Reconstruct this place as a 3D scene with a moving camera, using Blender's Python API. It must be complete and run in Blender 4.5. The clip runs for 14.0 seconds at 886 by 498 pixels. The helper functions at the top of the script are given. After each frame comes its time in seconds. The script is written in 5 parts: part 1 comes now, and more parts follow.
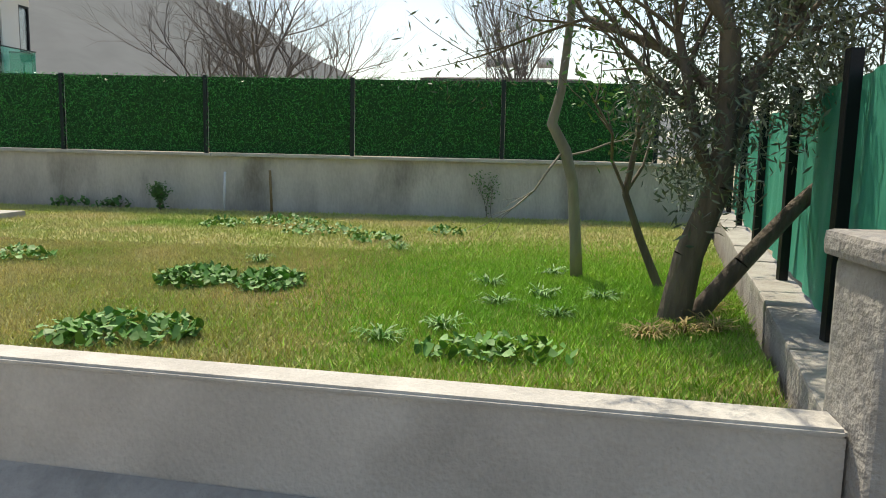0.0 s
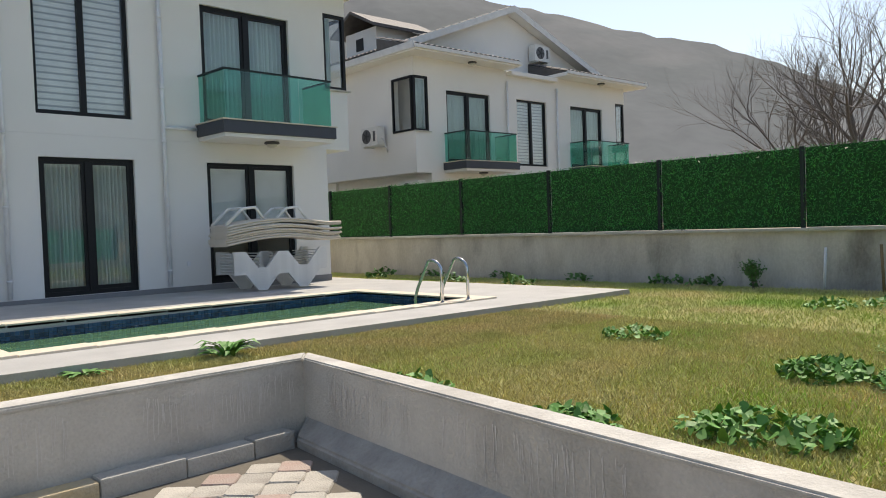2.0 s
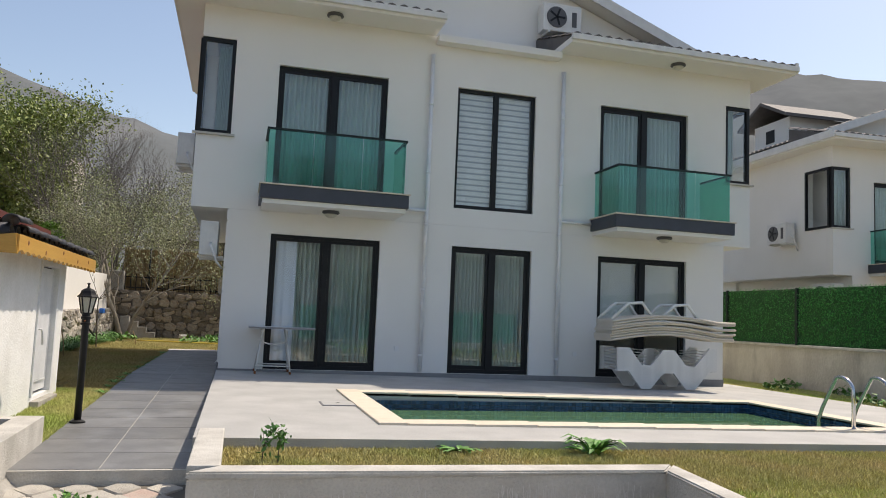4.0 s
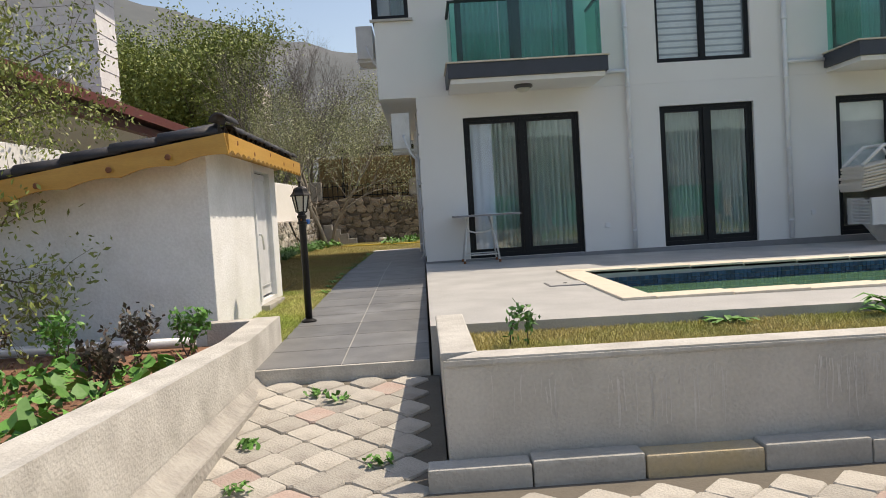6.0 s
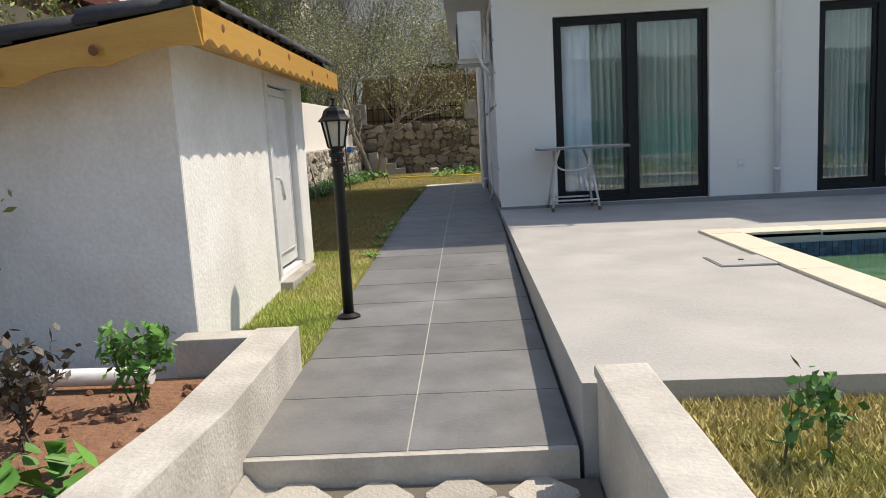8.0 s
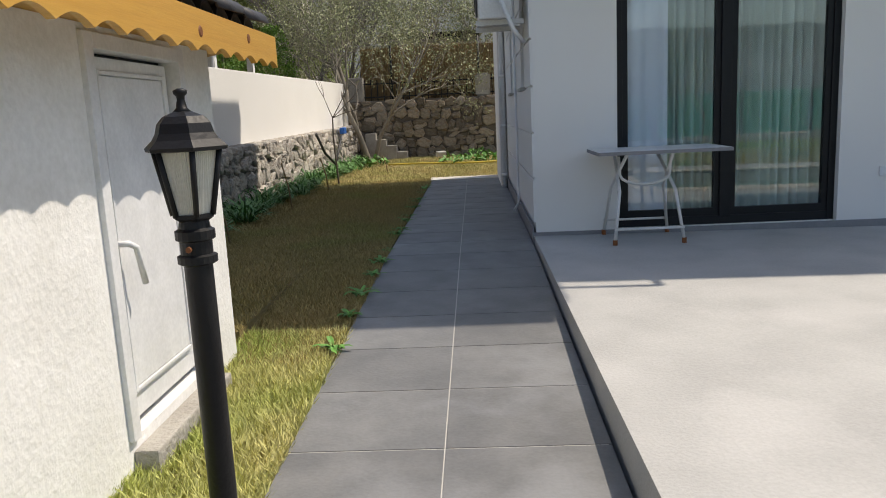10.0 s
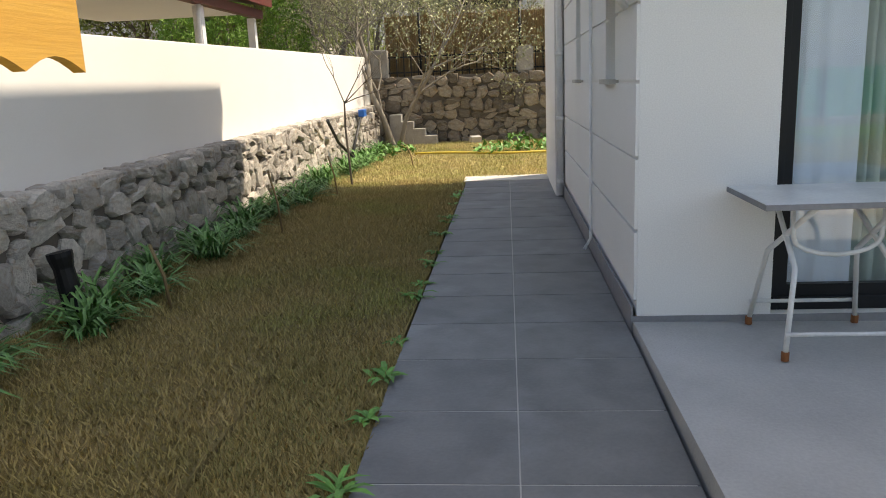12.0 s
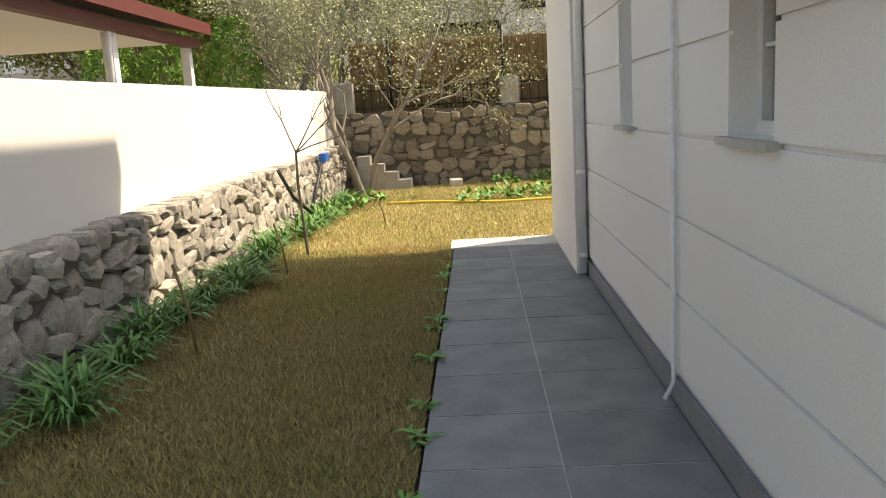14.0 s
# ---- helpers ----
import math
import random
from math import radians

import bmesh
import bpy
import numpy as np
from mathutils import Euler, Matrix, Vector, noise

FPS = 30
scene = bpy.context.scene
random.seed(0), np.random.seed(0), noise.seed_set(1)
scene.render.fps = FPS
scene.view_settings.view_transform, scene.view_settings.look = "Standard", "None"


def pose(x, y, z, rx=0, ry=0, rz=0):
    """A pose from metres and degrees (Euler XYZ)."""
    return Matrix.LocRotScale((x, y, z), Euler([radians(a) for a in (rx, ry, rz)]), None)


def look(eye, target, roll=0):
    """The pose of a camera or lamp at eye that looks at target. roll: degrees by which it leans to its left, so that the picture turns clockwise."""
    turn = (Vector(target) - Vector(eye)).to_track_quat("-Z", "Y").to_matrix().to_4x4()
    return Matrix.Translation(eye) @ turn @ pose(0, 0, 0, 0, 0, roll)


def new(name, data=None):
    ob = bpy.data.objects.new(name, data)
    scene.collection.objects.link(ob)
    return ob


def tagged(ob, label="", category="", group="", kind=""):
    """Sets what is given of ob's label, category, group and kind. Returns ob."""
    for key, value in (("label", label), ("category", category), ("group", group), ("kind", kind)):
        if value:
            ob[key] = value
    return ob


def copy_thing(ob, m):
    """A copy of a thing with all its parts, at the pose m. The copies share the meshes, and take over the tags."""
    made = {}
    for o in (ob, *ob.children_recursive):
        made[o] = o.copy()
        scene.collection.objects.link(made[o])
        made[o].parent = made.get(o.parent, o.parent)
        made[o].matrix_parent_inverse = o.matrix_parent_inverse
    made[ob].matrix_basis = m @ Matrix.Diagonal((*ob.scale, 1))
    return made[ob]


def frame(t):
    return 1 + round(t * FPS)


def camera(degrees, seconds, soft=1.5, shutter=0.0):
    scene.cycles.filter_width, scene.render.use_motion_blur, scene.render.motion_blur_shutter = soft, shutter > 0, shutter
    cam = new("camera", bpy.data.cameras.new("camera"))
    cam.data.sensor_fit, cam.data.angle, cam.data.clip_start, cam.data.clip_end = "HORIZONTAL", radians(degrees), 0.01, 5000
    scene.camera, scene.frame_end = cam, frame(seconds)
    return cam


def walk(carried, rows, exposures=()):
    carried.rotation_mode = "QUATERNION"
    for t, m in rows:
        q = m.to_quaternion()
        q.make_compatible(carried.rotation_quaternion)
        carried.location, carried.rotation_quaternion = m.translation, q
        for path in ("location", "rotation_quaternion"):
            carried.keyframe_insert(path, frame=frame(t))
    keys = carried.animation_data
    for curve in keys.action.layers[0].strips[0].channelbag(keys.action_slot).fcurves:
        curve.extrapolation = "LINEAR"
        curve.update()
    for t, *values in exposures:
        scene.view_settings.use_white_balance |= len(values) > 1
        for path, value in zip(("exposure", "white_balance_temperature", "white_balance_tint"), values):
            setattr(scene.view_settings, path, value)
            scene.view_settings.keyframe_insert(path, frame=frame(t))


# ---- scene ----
cam = camera(61.0, 14.0, soft=1.0)
PATH = [
    (0, (-0.089, -12.846, 0.862), (1.89, -12.72, 0.597), 1.3),
    (0.5, (-0.058, -12.825, 0.856), (1.892, -12.472, 0.586), 1.4),
    (1, (-0.046, -12.75, 0.866), (1.81, -12.043, 0.631), 0.6),
    (1.5, (-0.053, -12.623, 0.885), (1.601, -11.511, 0.723), -0.9),
    (2, (-0.003, -12.457, 0.928), (1.404, -11.037, 0.866), -2.0),
    (2.5, (0.144, -12.376, 0.926), (1.317, -10.757, 0.968), -0.7),
    (3, (0.246, -12.385, 0.951), (1.173, -10.618, 1.078), 0.4),
    (3.2, (0.258, -12.397, 0.95), (1.091, -10.586, 1.115), 0.7),
    (5.3, (0.15, -12.19, 0.779), (0.298, -10.198, 0.894), 0.1),
    (5.5, (0.113, -12.053, 0.741), (0.215, -10.056, 0.772), -1.1),
    (6, (-0.004, -11.591, 0.758), (0.044, -9.594, 0.664), -3.6),
    (6.5, (-0.082, -10.935, 0.787), (-0.082, -8.942, 0.631), -4.5),
    (7, (-0.202, -10.342, 0.805), (-0.263, -8.353, 0.6), -4.7),
    (7.5, (-0.263, -9.72, 0.825), (-0.339, -7.736, 0.583), -4.5),
    (8, (-0.355, -9.022, 0.855), (-0.433, -7.044, 0.571), -3.2),
    (8.2, (-0.408, -8.75, 0.899), (-0.479, -6.773, 0.609), -2.5),
    (10.3, (-0.495, -5.92, 1.138), (-0.605, -3.96, 0.757), -3.0),
    (10.5, (-0.528, -5.684, 1.218), (-0.698, -3.731, 0.82), -3.3),
    (11, (-0.556, -5.068, 1.252), (-0.833, -3.133, 0.829), -3.3),
    (11.5, (-0.636, -4.48, 1.249), (-0.917, -2.55, 0.808), -2.7),
    (12, (-0.636, -3.863, 1.271), (-0.814, -1.918, 0.84), -2.5),
    (12.5, (-0.641, -3.267, 1.312), (-0.785, -1.314, 0.906), -2.7),
    (13, (-0.729, -2.724, 1.359), (-0.878, -0.769, 0.96), -2.7),
    (13.5, (-0.771, -2.147, 1.394), (-0.924, -0.191, 1.007), -2.8),
    (14, (-0.904, -1.611, 1.401), (-1.008, 0.353, 1.04), -3.5),
]
EXPOSURE = [(0, 0.5, 7500, 8), (3.2, 0.33, 7200, 13), (5.5, 0.33, 7600, 13), (8.2, 0.35, 7300, 12), (10.3, 0.35, 7200, 12), (11, 0.45, 7300, 12), (11.5, 0.5, 7500, 12), (12, 1.0, 8000, 12), (12.5, 1.4, 8500, 13), (13.2, 1.28, 8900, 12), (14, 1.28, 8800, 12)]
walk(cam, [(t, look(eye, target, roll)) for t, eye, target, roll in PATH], EXPOSURE)

# ---- light ----
SUN = Vector((0.56, 0.266, 1.0)).normalized()
world = bpy.data.worlds.new("world")
scene.world = world
world.use_nodes = True
wn = world.node_tree
sky = wn.nodes.new("ShaderNodeTexSky")
sky.sky_type, sky.sun_disc = "NISHITA", False
sky.sun_elevation = math.asin(SUN.z)
sky.sun_rotation = math.atan2(SUN.x, SUN.y)
sky.dust_density, sky.air_density = 1.2, 1.0
wn.nodes["Background"].inputs["Strength"].default_value = 0.14
wn.links.new(sky.outputs[0], wn.nodes["Background"].inputs["Color"])
sun = new("sun", bpy.data.lights.new("sun", "SUN"))
sun.data.energy, sun.data.angle, sun.data.color = 3.45, radians(0.6), (1.0, 0.95, 0.87)
sun.matrix_world = look(SUN * 40, (0, 0, 0))


# ---- materials ----
def mat(name, c1, c2=None, rough=0.8, scale=6.0, bump=0.15, fine=60.0, metal=0.0, c3=None, spread=1.0, rnd=0.0, island=0.0, stretch=None):
    """Two colours mixed by a large noise, a fine grain with relief, stains of a third colour, and variation per object or island."""
    m = bpy.data.materials.new(name)
    m.use_nodes = True
    t = m.node_tree
    N, L = t.nodes.new, t.links.new
    b = t.nodes["Principled BSDF"]
    b.inputs["Roughness"].default_value, b.inputs["Metallic"].default_value = rough, metal
    c2 = c2 or tuple(v * 0.82 for v in c1)
    co = N("ShaderNodeTexCoord")
    src = co.outputs["Object"]
    if stretch:
        mp = N("ShaderNodeMapping")
        mp.inputs["Scale"].default_value = stretch
        L(src, mp.inputs["Vector"])
        src = mp.outputs[0]

    def nz(s, d=4.0):
        n = N("ShaderNodeTexNoise")
        n.inputs["Scale"].default_value, n.inputs["Detail"].default_value = s, d
        L(src, n.inputs["Vector"])
        return n.outputs["Fac"]

    def mix(f, a, c, kind="MIX"):
        x = N("ShaderNodeMix")
        x.data_type, x.blend_type = "RGBA", kind
        if isinstance(f, float):
            x.inputs[0].default_value = f
        else:
            L(f, x.inputs[0])
        for s, v in ((6, a), (7, c)):
            if isinstance(v, tuple):
                x.inputs[s].default_value = (*v, 1)
            else:
                L(v, x.inputs[s])
        return x.outputs[2]

    def ramp(f, lo, hi):
        r = N("ShaderNodeMapRange")
        r.inputs[1].default_value, r.inputs[2].default_value = lo, hi
        L(f, r.inputs[0])
        return r.outputs[0]

    col = mix(ramp(nz(scale), 0.5 - 0.2 * spread, 0.5 + 0.2 * spread), c1, c2)
    grain = nz(fine, 5.0)
    if c3:
        col = mix(ramp(nz(scale * 0.45, 6.0), 0.55, 0.72), col, c3)
    col = mix(0.2, col, mix(ramp(grain, 0.3, 0.7), tuple(v * 0.7 for v in c1), tuple(min(1, v * 1.25) for v in c1)))
    for amount, node, sock in ((rnd, "ShaderNodeObjectInfo", "Random"), (island, "ShaderNodeNewGeometry", "Random Per Island")):
        if amount:
            o = N(node)
            r = N("ShaderNodeMapRange")
            r.inputs[3].default_value, r.inputs[4].default_value = 1 - amount, 1 + amount * 0.6
            L(o.outputs[sock], r.inputs[0])
            cb = N("ShaderNodeCombineColor")
            for i in range(3):
                L(r.outputs[0], cb.inputs[i])
            col = mix(1.0, col, cb.outputs[0], "MULTIPLY")
    L(col, b.inputs["Base Color"])
    if bump:
        bp = N("ShaderNodeBump")
        bp.inputs["Strength"].default_value, bp.inputs["Distance"].default_value = bump, 0.02
        L(grain, bp.inputs["Height"])
        L(bp.outputs[0], b.inputs["Normal"])
    return m


def glass(name, tint, gloss=1.0):
    m = bpy.data.materials.new(name)
    m.use_nodes = True
    t = m.node_tree
    N, L = t.nodes.new, t.links.new
    tr, gl, fr, mx = N("ShaderNodeBsdfTransparent"), N("ShaderNodeBsdfGlossy"), N("ShaderNodeLayerWeight"), N("ShaderNodeMixShader")
    tr.inputs[0].default_value = (*tint, 1)
    gl.inputs["Roughness"].default_value = 0.01
    fr.inputs[0].default_value = 0.5
    pw, ml = N("ShaderNodeMath"), N("ShaderNodeMath")
    pw.operation, ml.operation = "POWER", "MULTIPLY_ADD"
    pw.inputs[1].default_value, ml.inputs[1].default_value, ml.inputs[2].default_value = 4.0, 0.7, 0.03 + 0.05 * gloss
    L(fr.outputs["Facing"], pw.inputs[0]), L(pw.outputs[0], ml.inputs[0]), L(ml.outputs[0], mx.inputs[0]), L(tr.outputs[0], mx.inputs[1]), L(gl.outputs[0], mx.inputs[2])
    L(mx.outputs[0], t.nodes["Material Output"].inputs["Surface"])
    return m


M = dict(
    plaster=mat("house_plaster", (0.80, 0.79, 0.76), (0.76, 0.75, 0.72), 0.85, 1.2, 0.04, 140),
    rough_white=mat("rough_white_plaster", (0.83, 0.83, 0.81), (0.74, 0.74, 0.71), 0.9, 3.0, 0.25, 45, c3=(0.68, 0.67, 0.63), spread=0.8),
    frame=mat("dark_frame", (0.011, 0.012, 0.014), rough=0.45, bump=0.0),
    slab=mat("anthracite_paint", (0.05, 0.058, 0.075), rough=0.5, bump=0.03),
    concrete=mat("cast_concrete", (0.60, 0.565, 0.50), (0.47, 0.44, 0.385), 0.9, 2.2, 0.6, 55, c3=(0.33, 0.305, 0.26), spread=0.8),
    stained=mat("stained_render", (0.62, 0.58, 0.52), (0.47, 0.43, 0.38), 0.95, 2.6, 0.6, 30, c3=(0.16, 0.14, 0.12), spread=0.7, stretch=(1, 1, 0.45)),
    concrete_top=mat("trowelled_concrete", (0.57, 0.55, 0.50), (0.42, 0.40, 0.36), 0.9, 5.0, 0.35, 60, c3=(0.36, 0.34, 0.30), spread=0.8),
    streak=mat("lime_streaks", (0.66, 0.63, 0.58), rough=0.95),
    old_concrete=mat("weathered_concrete", (0.42, 0.40, 0.36), (0.29, 0.27, 0.24), 0.95, 5, 0.7, 35, c3=(0.2, 0.19, 0.17)),
    deck=mat("deck_stone", (0.44, 0.435, 0.415), (0.36, 0.355, 0.34), 0.7, 2.2, 0.2, 70, c3=(0.50, 0.49, 0.47), spread=0.8),
    tile=mat("grey_porcelain", (0.20, 0.20, 0.197), (0.135, 0.137, 0.138), 0.5, 4.5, 0.1, 60, c3=(0.255, 0.26, 0.265), spread=0.8, rnd=0.14),
    grout=mat("grout", (0.55, 0.53, 0.49), rough=0.9),
    plinth=mat("plinth_stone", (0.24, 0.24, 0.25), rough=0.6),
    coping=mat("travertine", (0.72, 0.64, 0.51), (0.66, 0.57, 0.45), 0.7, 8, 0.2, 60, rnd=0.06),
    mosaic=mat("blue_mosaic", (0.03, 0.10, 0.20), (0.02, 0.06, 0.14), 0.2, 25, 0.1, 80, rnd=0.3, island=0.5),
    water=mat("pool_water", (0.09, 0.20, 0.10), (0.08, 0.17, 0.09), 0.03, 0.8, 0.03, 5),
    paver=mat("concrete_paver", (0.50, 0.47, 0.41), (0.42, 0.39, 0.34), 0.95, 7, 0.5, 70, rnd=0.2, c3=(0.30, 0.27, 0.23)),
    paver_red=mat("reddish_paver", (0.44, 0.32, 0.27), (0.45, 0.38, 0.33), 0.95, 7, 0.5, 70, rnd=0.15),
    sand=mat("joint_sand", (0.17, 0.15, 0.12), rough=1.0),
    kerb=mat("kerb_concrete", (0.46, 0.45, 0.41), (0.36, 0.35, 0.32), 0.95, 6, 0.6, 50, rnd=0.12),
    kerb_yellow=mat("faded_yellow_kerb", (0.52, 0.42, 0.25), (0.46, 0.4, 0.3), 0.95, 6, 0.6, 50),
    lawn=mat("lawn_soil", (0.26, 0.29, 0.08), (0.42, 0.33, 0.16), 1.0, 0.9, 0.8, 90, c3=(0.17, 0.28, 0.04)),
    blade=mat("grass_blade", (0.40, 0.52, 0.10), (0.76, 0.62, 0.33), 0.8, 0.9, 0.0, 14, c3=(0.23, 0.40, 0.05), island=0.35),
    straw_blade=mat("straw_blade", (0.64, 0.52, 0.25), (0.44, 0.46, 0.14), 0.85, 1.6, 0.0, 14, c3=(0.27, 0.33, 0.07), island=0.45),
    green_blade=mat("green_blade", (0.25, 0.52, 0.05), (0.38, 0.60, 0.07), 0.75, 1.6, 0.0, 14, island=0.4),
    dry=mat("dry_grass_soil", (0.25, 0.18, 0.07), (0.18, 0.145, 0.05), 1.0, 1.3, 0.8, 90),
    dry_blade=mat("dry_grass_blade", (0.45, 0.335, 0.14), (0.32, 0.27, 0.09), 0.85, 1.3, 0.0, 14, c3=(0.28, 0.33, 0.08), island=0.35),
    weed=mat("weed_leaf", (0.09, 0.25, 0.04), (0.14, 0.33, 0.06), 0.6, 20, 0.05, 60, island=0.35),
    herb=mat("strap_leaf", (0.07, 0.19, 0.04), (0.11, 0.26, 0.055), 0.55, 12, 0.05, 60, island=0.3),
    olive=mat("olive_leaf", (0.11, 0.14, 0.075), (0.21, 0.245, 0.16), 0.4, 6, 0.0, 30, island=0.4),
    spring=mat("spring_leaf", (0.27, 0.31, 0.07), (0.18, 0.24, 0.06), 0.6, 2, 0.0, 20, island=0.4),
    blossom=mat("pale_blossom_leaf", (0.42, 0.43, 0.26), (0.26, 0.30, 0.11), 0.7, 2, 0.0, 20, island=0.4),
    thuja=mat("conifer_leaf", (0.11, 0.24, 0.03), (0.22, 0.36, 0.045), 0.7, 3, 0.0, 20, island=0.4),
    red_leaf=mat("reddish_rose_leaf", (0.09, 0.05, 0.04), (0.06, 0.07, 0.035), 0.5, 15, 0.0, 30, island=0.4),
    bark=mat("bark", (0.19, 0.155, 0.12), (0.09, 0.072, 0.055), 0.95, 9, 0.8, 40, stretch=(1, 1, 0.3)),
    pale_bark=mat("pale_bark", (0.30, 0.27, 0.22), (0.2, 0.175, 0.14), 0.95, 9, 0.6, 40, stretch=(1, 1, 0.3)),
    grey_bark=mat("grey_bark", (0.20, 0.18, 0.165), (0.14, 0.125, 0.115), 0.95, 5, 0.3, 30),
    hedge=mat("artificial_hedge", (0.035, 0.29, 0.05), (0.065, 0.42, 0.08), 0.3, 3, 0.0, 40, island=0.6),
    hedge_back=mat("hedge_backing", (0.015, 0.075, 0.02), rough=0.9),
    post=mat("green_black_post", (0.014, 0.026, 0.024), rough=0.45, bump=0.05),
    mesh_green=mat("green_shade_cloth", (0.02, 0.30, 0.20), (0.015, 0.24, 0.16), 0.7, 2, 0.2, 120),
    stone=mat("field_stone", (0.36, 0.31, 0.24), (0.22, 0.19, 0.15), 0.95, 7, 1.0, 26, rnd=0.5, c3=(0.30, 0.20, 0.12), spread=0.8),
    stone_grey=mat("grey_field_stone", (0.58, 0.54, 0.48), (0.38, 0.35, 0.31), 0.95, 9, 1.0, 26, rnd=0.3, c3=(0.42, 0.31, 0.21), spread=0.8),
    mortar=mat("dark_mortar", (0.16, 0.14, 0.12), rough=1.0),
    reed=mat("reed", (0.36, 0.25, 0.12), (0.26, 0.175, 0.08), 0.8, 4, 0.1, 60, island=0.4),
    iron=mat("black_iron", (0.012, 0.012, 0.013), rough=0.45, bump=0.08),
    pine=mat("varnished_pine", (0.58, 0.33, 0.07), (0.50, 0.26, 0.05), 0.4, 3, 0.08, 30, stretch=(1, 0.25, 6), rnd=0.1),
    knot=mat("pine_knot", (0.20, 0.07, 0.025), rough=0.5),
    clay=mat("dark_roof_tile", (0.055, 0.055, 0.062), (0.035, 0.035, 0.04), 0.55, 9, 0.15, 60, rnd=0.25),
    roof=mat("roof_tile", (0.13, 0.12, 0.115), (0.08, 0.075, 0.072), 0.7, 5, 0.2, 50, island=0.3),
    red_roof=mat("red_brown_eave", (0.13, 0.03, 0.022), (0.10, 0.025, 0.02), 0.5, 5, 0.1, 50),
    pvc=mat("white_pvc", (0.80, 0.81, 0.82), rough=0.3, bump=0.0),
    white_metal=mat("white_metal", (0.74, 0.74, 0.72), rough=0.4, bump=0.03, c3=(0.66, 0.64, 0.6)),
    plastic=mat("white_plastic", (0.78, 0.78, 0.76), rough=0.45, bump=0.03),
    cushion=mat("cream_cushion", (0.66, 0.60, 0.52), (0.6, 0.54, 0.46), 0.9, 5, 0.2, 80),
    steel=mat("steel", (0.62, 0.63, 0.64), rough=0.16, metal=1.0, bump=0.0),
    curtain=mat("sheer_curtain", (0.52, 0.62, 0.57), (0.40, 0.50, 0.46), 0.9, 3, 0.1, 90),
    blue_curtain=mat("white_drape", (0.74, 0.80, 0.9), (0.7, 0.76, 0.88), 0.9, 3, 0.1, 90),
    blind=mat("white_blind", (0.78, 0.79, 0.78), rough=0.7),
    blind_dark=mat("grey_blind", (0.4, 0.42, 0.43), rough=0.8),
    soil=mat("red_soil", (0.28, 0.15, 0.09), (0.2, 0.105, 0.065), 1.0, 7, 1.0, 30),
    earth=mat("bare_earth", (0.30, 0.25, 0.18), (0.22, 0.2, 0.12), 1.0, 0.4, 0.5, 8),
    yellow=mat("yellow_hose", (0.62, 0.46, 0.05), rough=0.5, bump=0.0),
    black_pipe=mat("black_pipe", (0.02, 0.02, 0.02), rough=0.5),
    blue=mat("blue_tap", (0.02, 0.16, 0.6), rough=0.4),
    siding=mat("white_siding", (0.8, 0.8, 0.8), rough=0.6, bump=0.05),
    beige=mat("beige_plaster", (0.55, 0.5, 0.44), rough=0.9),
    room=mat("room_paint", (0.45, 0.44, 0.42), rough=0.9),
    # the grey-blue of the slopes has the distance haze mixed into it
    rock=mat("haze_tinted_hillside", (0.13, 0.14, 0.145), (0.095, 0.11, 0.11), 1.0, 0.012, 0.0, 0.08, c3=(0.20, 0.20, 0.195)),
    lamp_glass=mat("frosted_glass", (0.6, 0.58, 0.5), rough=0.3, bump=0.05),
    rust=mat("rust", (0.25, 0.09, 0.03), rough=0.9),
    ac_grey=mat("dark_grille", (0.09, 0.09, 0.095), rough=0.5),
)
for key in ("frame", "iron", "post", "clay"):
    M[key].node_tree.nodes["Principled BSDF"].inputs["Specular IOR Level"].default_value = 0.28
M["pane"] = glass("window_pane", (0.95, 0.97, 0.97), 1.0)
M["green_glass"] = glass("green_glass", (0.50, 0.84, 0.76), 0.5)
M["lamp_pane"] = glass("lantern_pane", (0.75, 0.73, 0.65), 0.2)


# ---- shaping helpers ----
def part(name, bm, material, parent=None, label="", smooth=False):
    me = bpy.data.meshes.new(name)
    if smooth:
        for f in bm.faces:
            f.smooth = True
    bm.to_mesh(me)
    bm.free()
    me.materials.append(M[material])
    ob = new(name, me)
    ob.parent = parent
    if label:
        ob["label"] = label
    return ob


def soup(name, verts, faces, material, parent=None, smooth=False):
    me = bpy.data.meshes.new(name)
    me.from_pydata([tuple(v) for v in verts], [], [tuple(f) for f in faces])
    if smooth:
        me.polygons.foreach_set("use_smooth", [True] * len(me.polygons))
    me.materials.append(M[material])
    ob = new(name, me)
    ob.parent = parent
    return ob


def thing(name, label, category, loc=(0, 0, 0), group="", kind=""):
    return tagged(place(new(name), loc), label, category, group, kind)


def place(ob, loc):
    ob.matrix_basis = pose(*loc)
    return ob


def cube(bm, x0, x1, y0, y1, z0, z1, bevel=0.0):
    vs = [bm.verts.new((x, y, z)) for z in (z0, z1) for y in (y0, y1) for x in (x0, x1)]
    fs = [bm.faces.new([vs[i] for i in q]) for q in ((0, 2, 3, 1), (4, 5, 7, 6), (0, 1, 5, 4), (2, 6, 7, 3), (0, 4, 6, 2), (1, 3, 7, 5))]
    if bevel:
        bmesh.ops.bevel(bm, geom=list({e for f in fs for e in f.edges}), offset=bevel, segments=2, affect="EDGES", profile=0.6)
    return bm


def boxes(*rows, bevel=0.0):
    bm = bmesh.new()
    for r in rows:
        cube(bm, *r, bevel=bevel)
    return bm


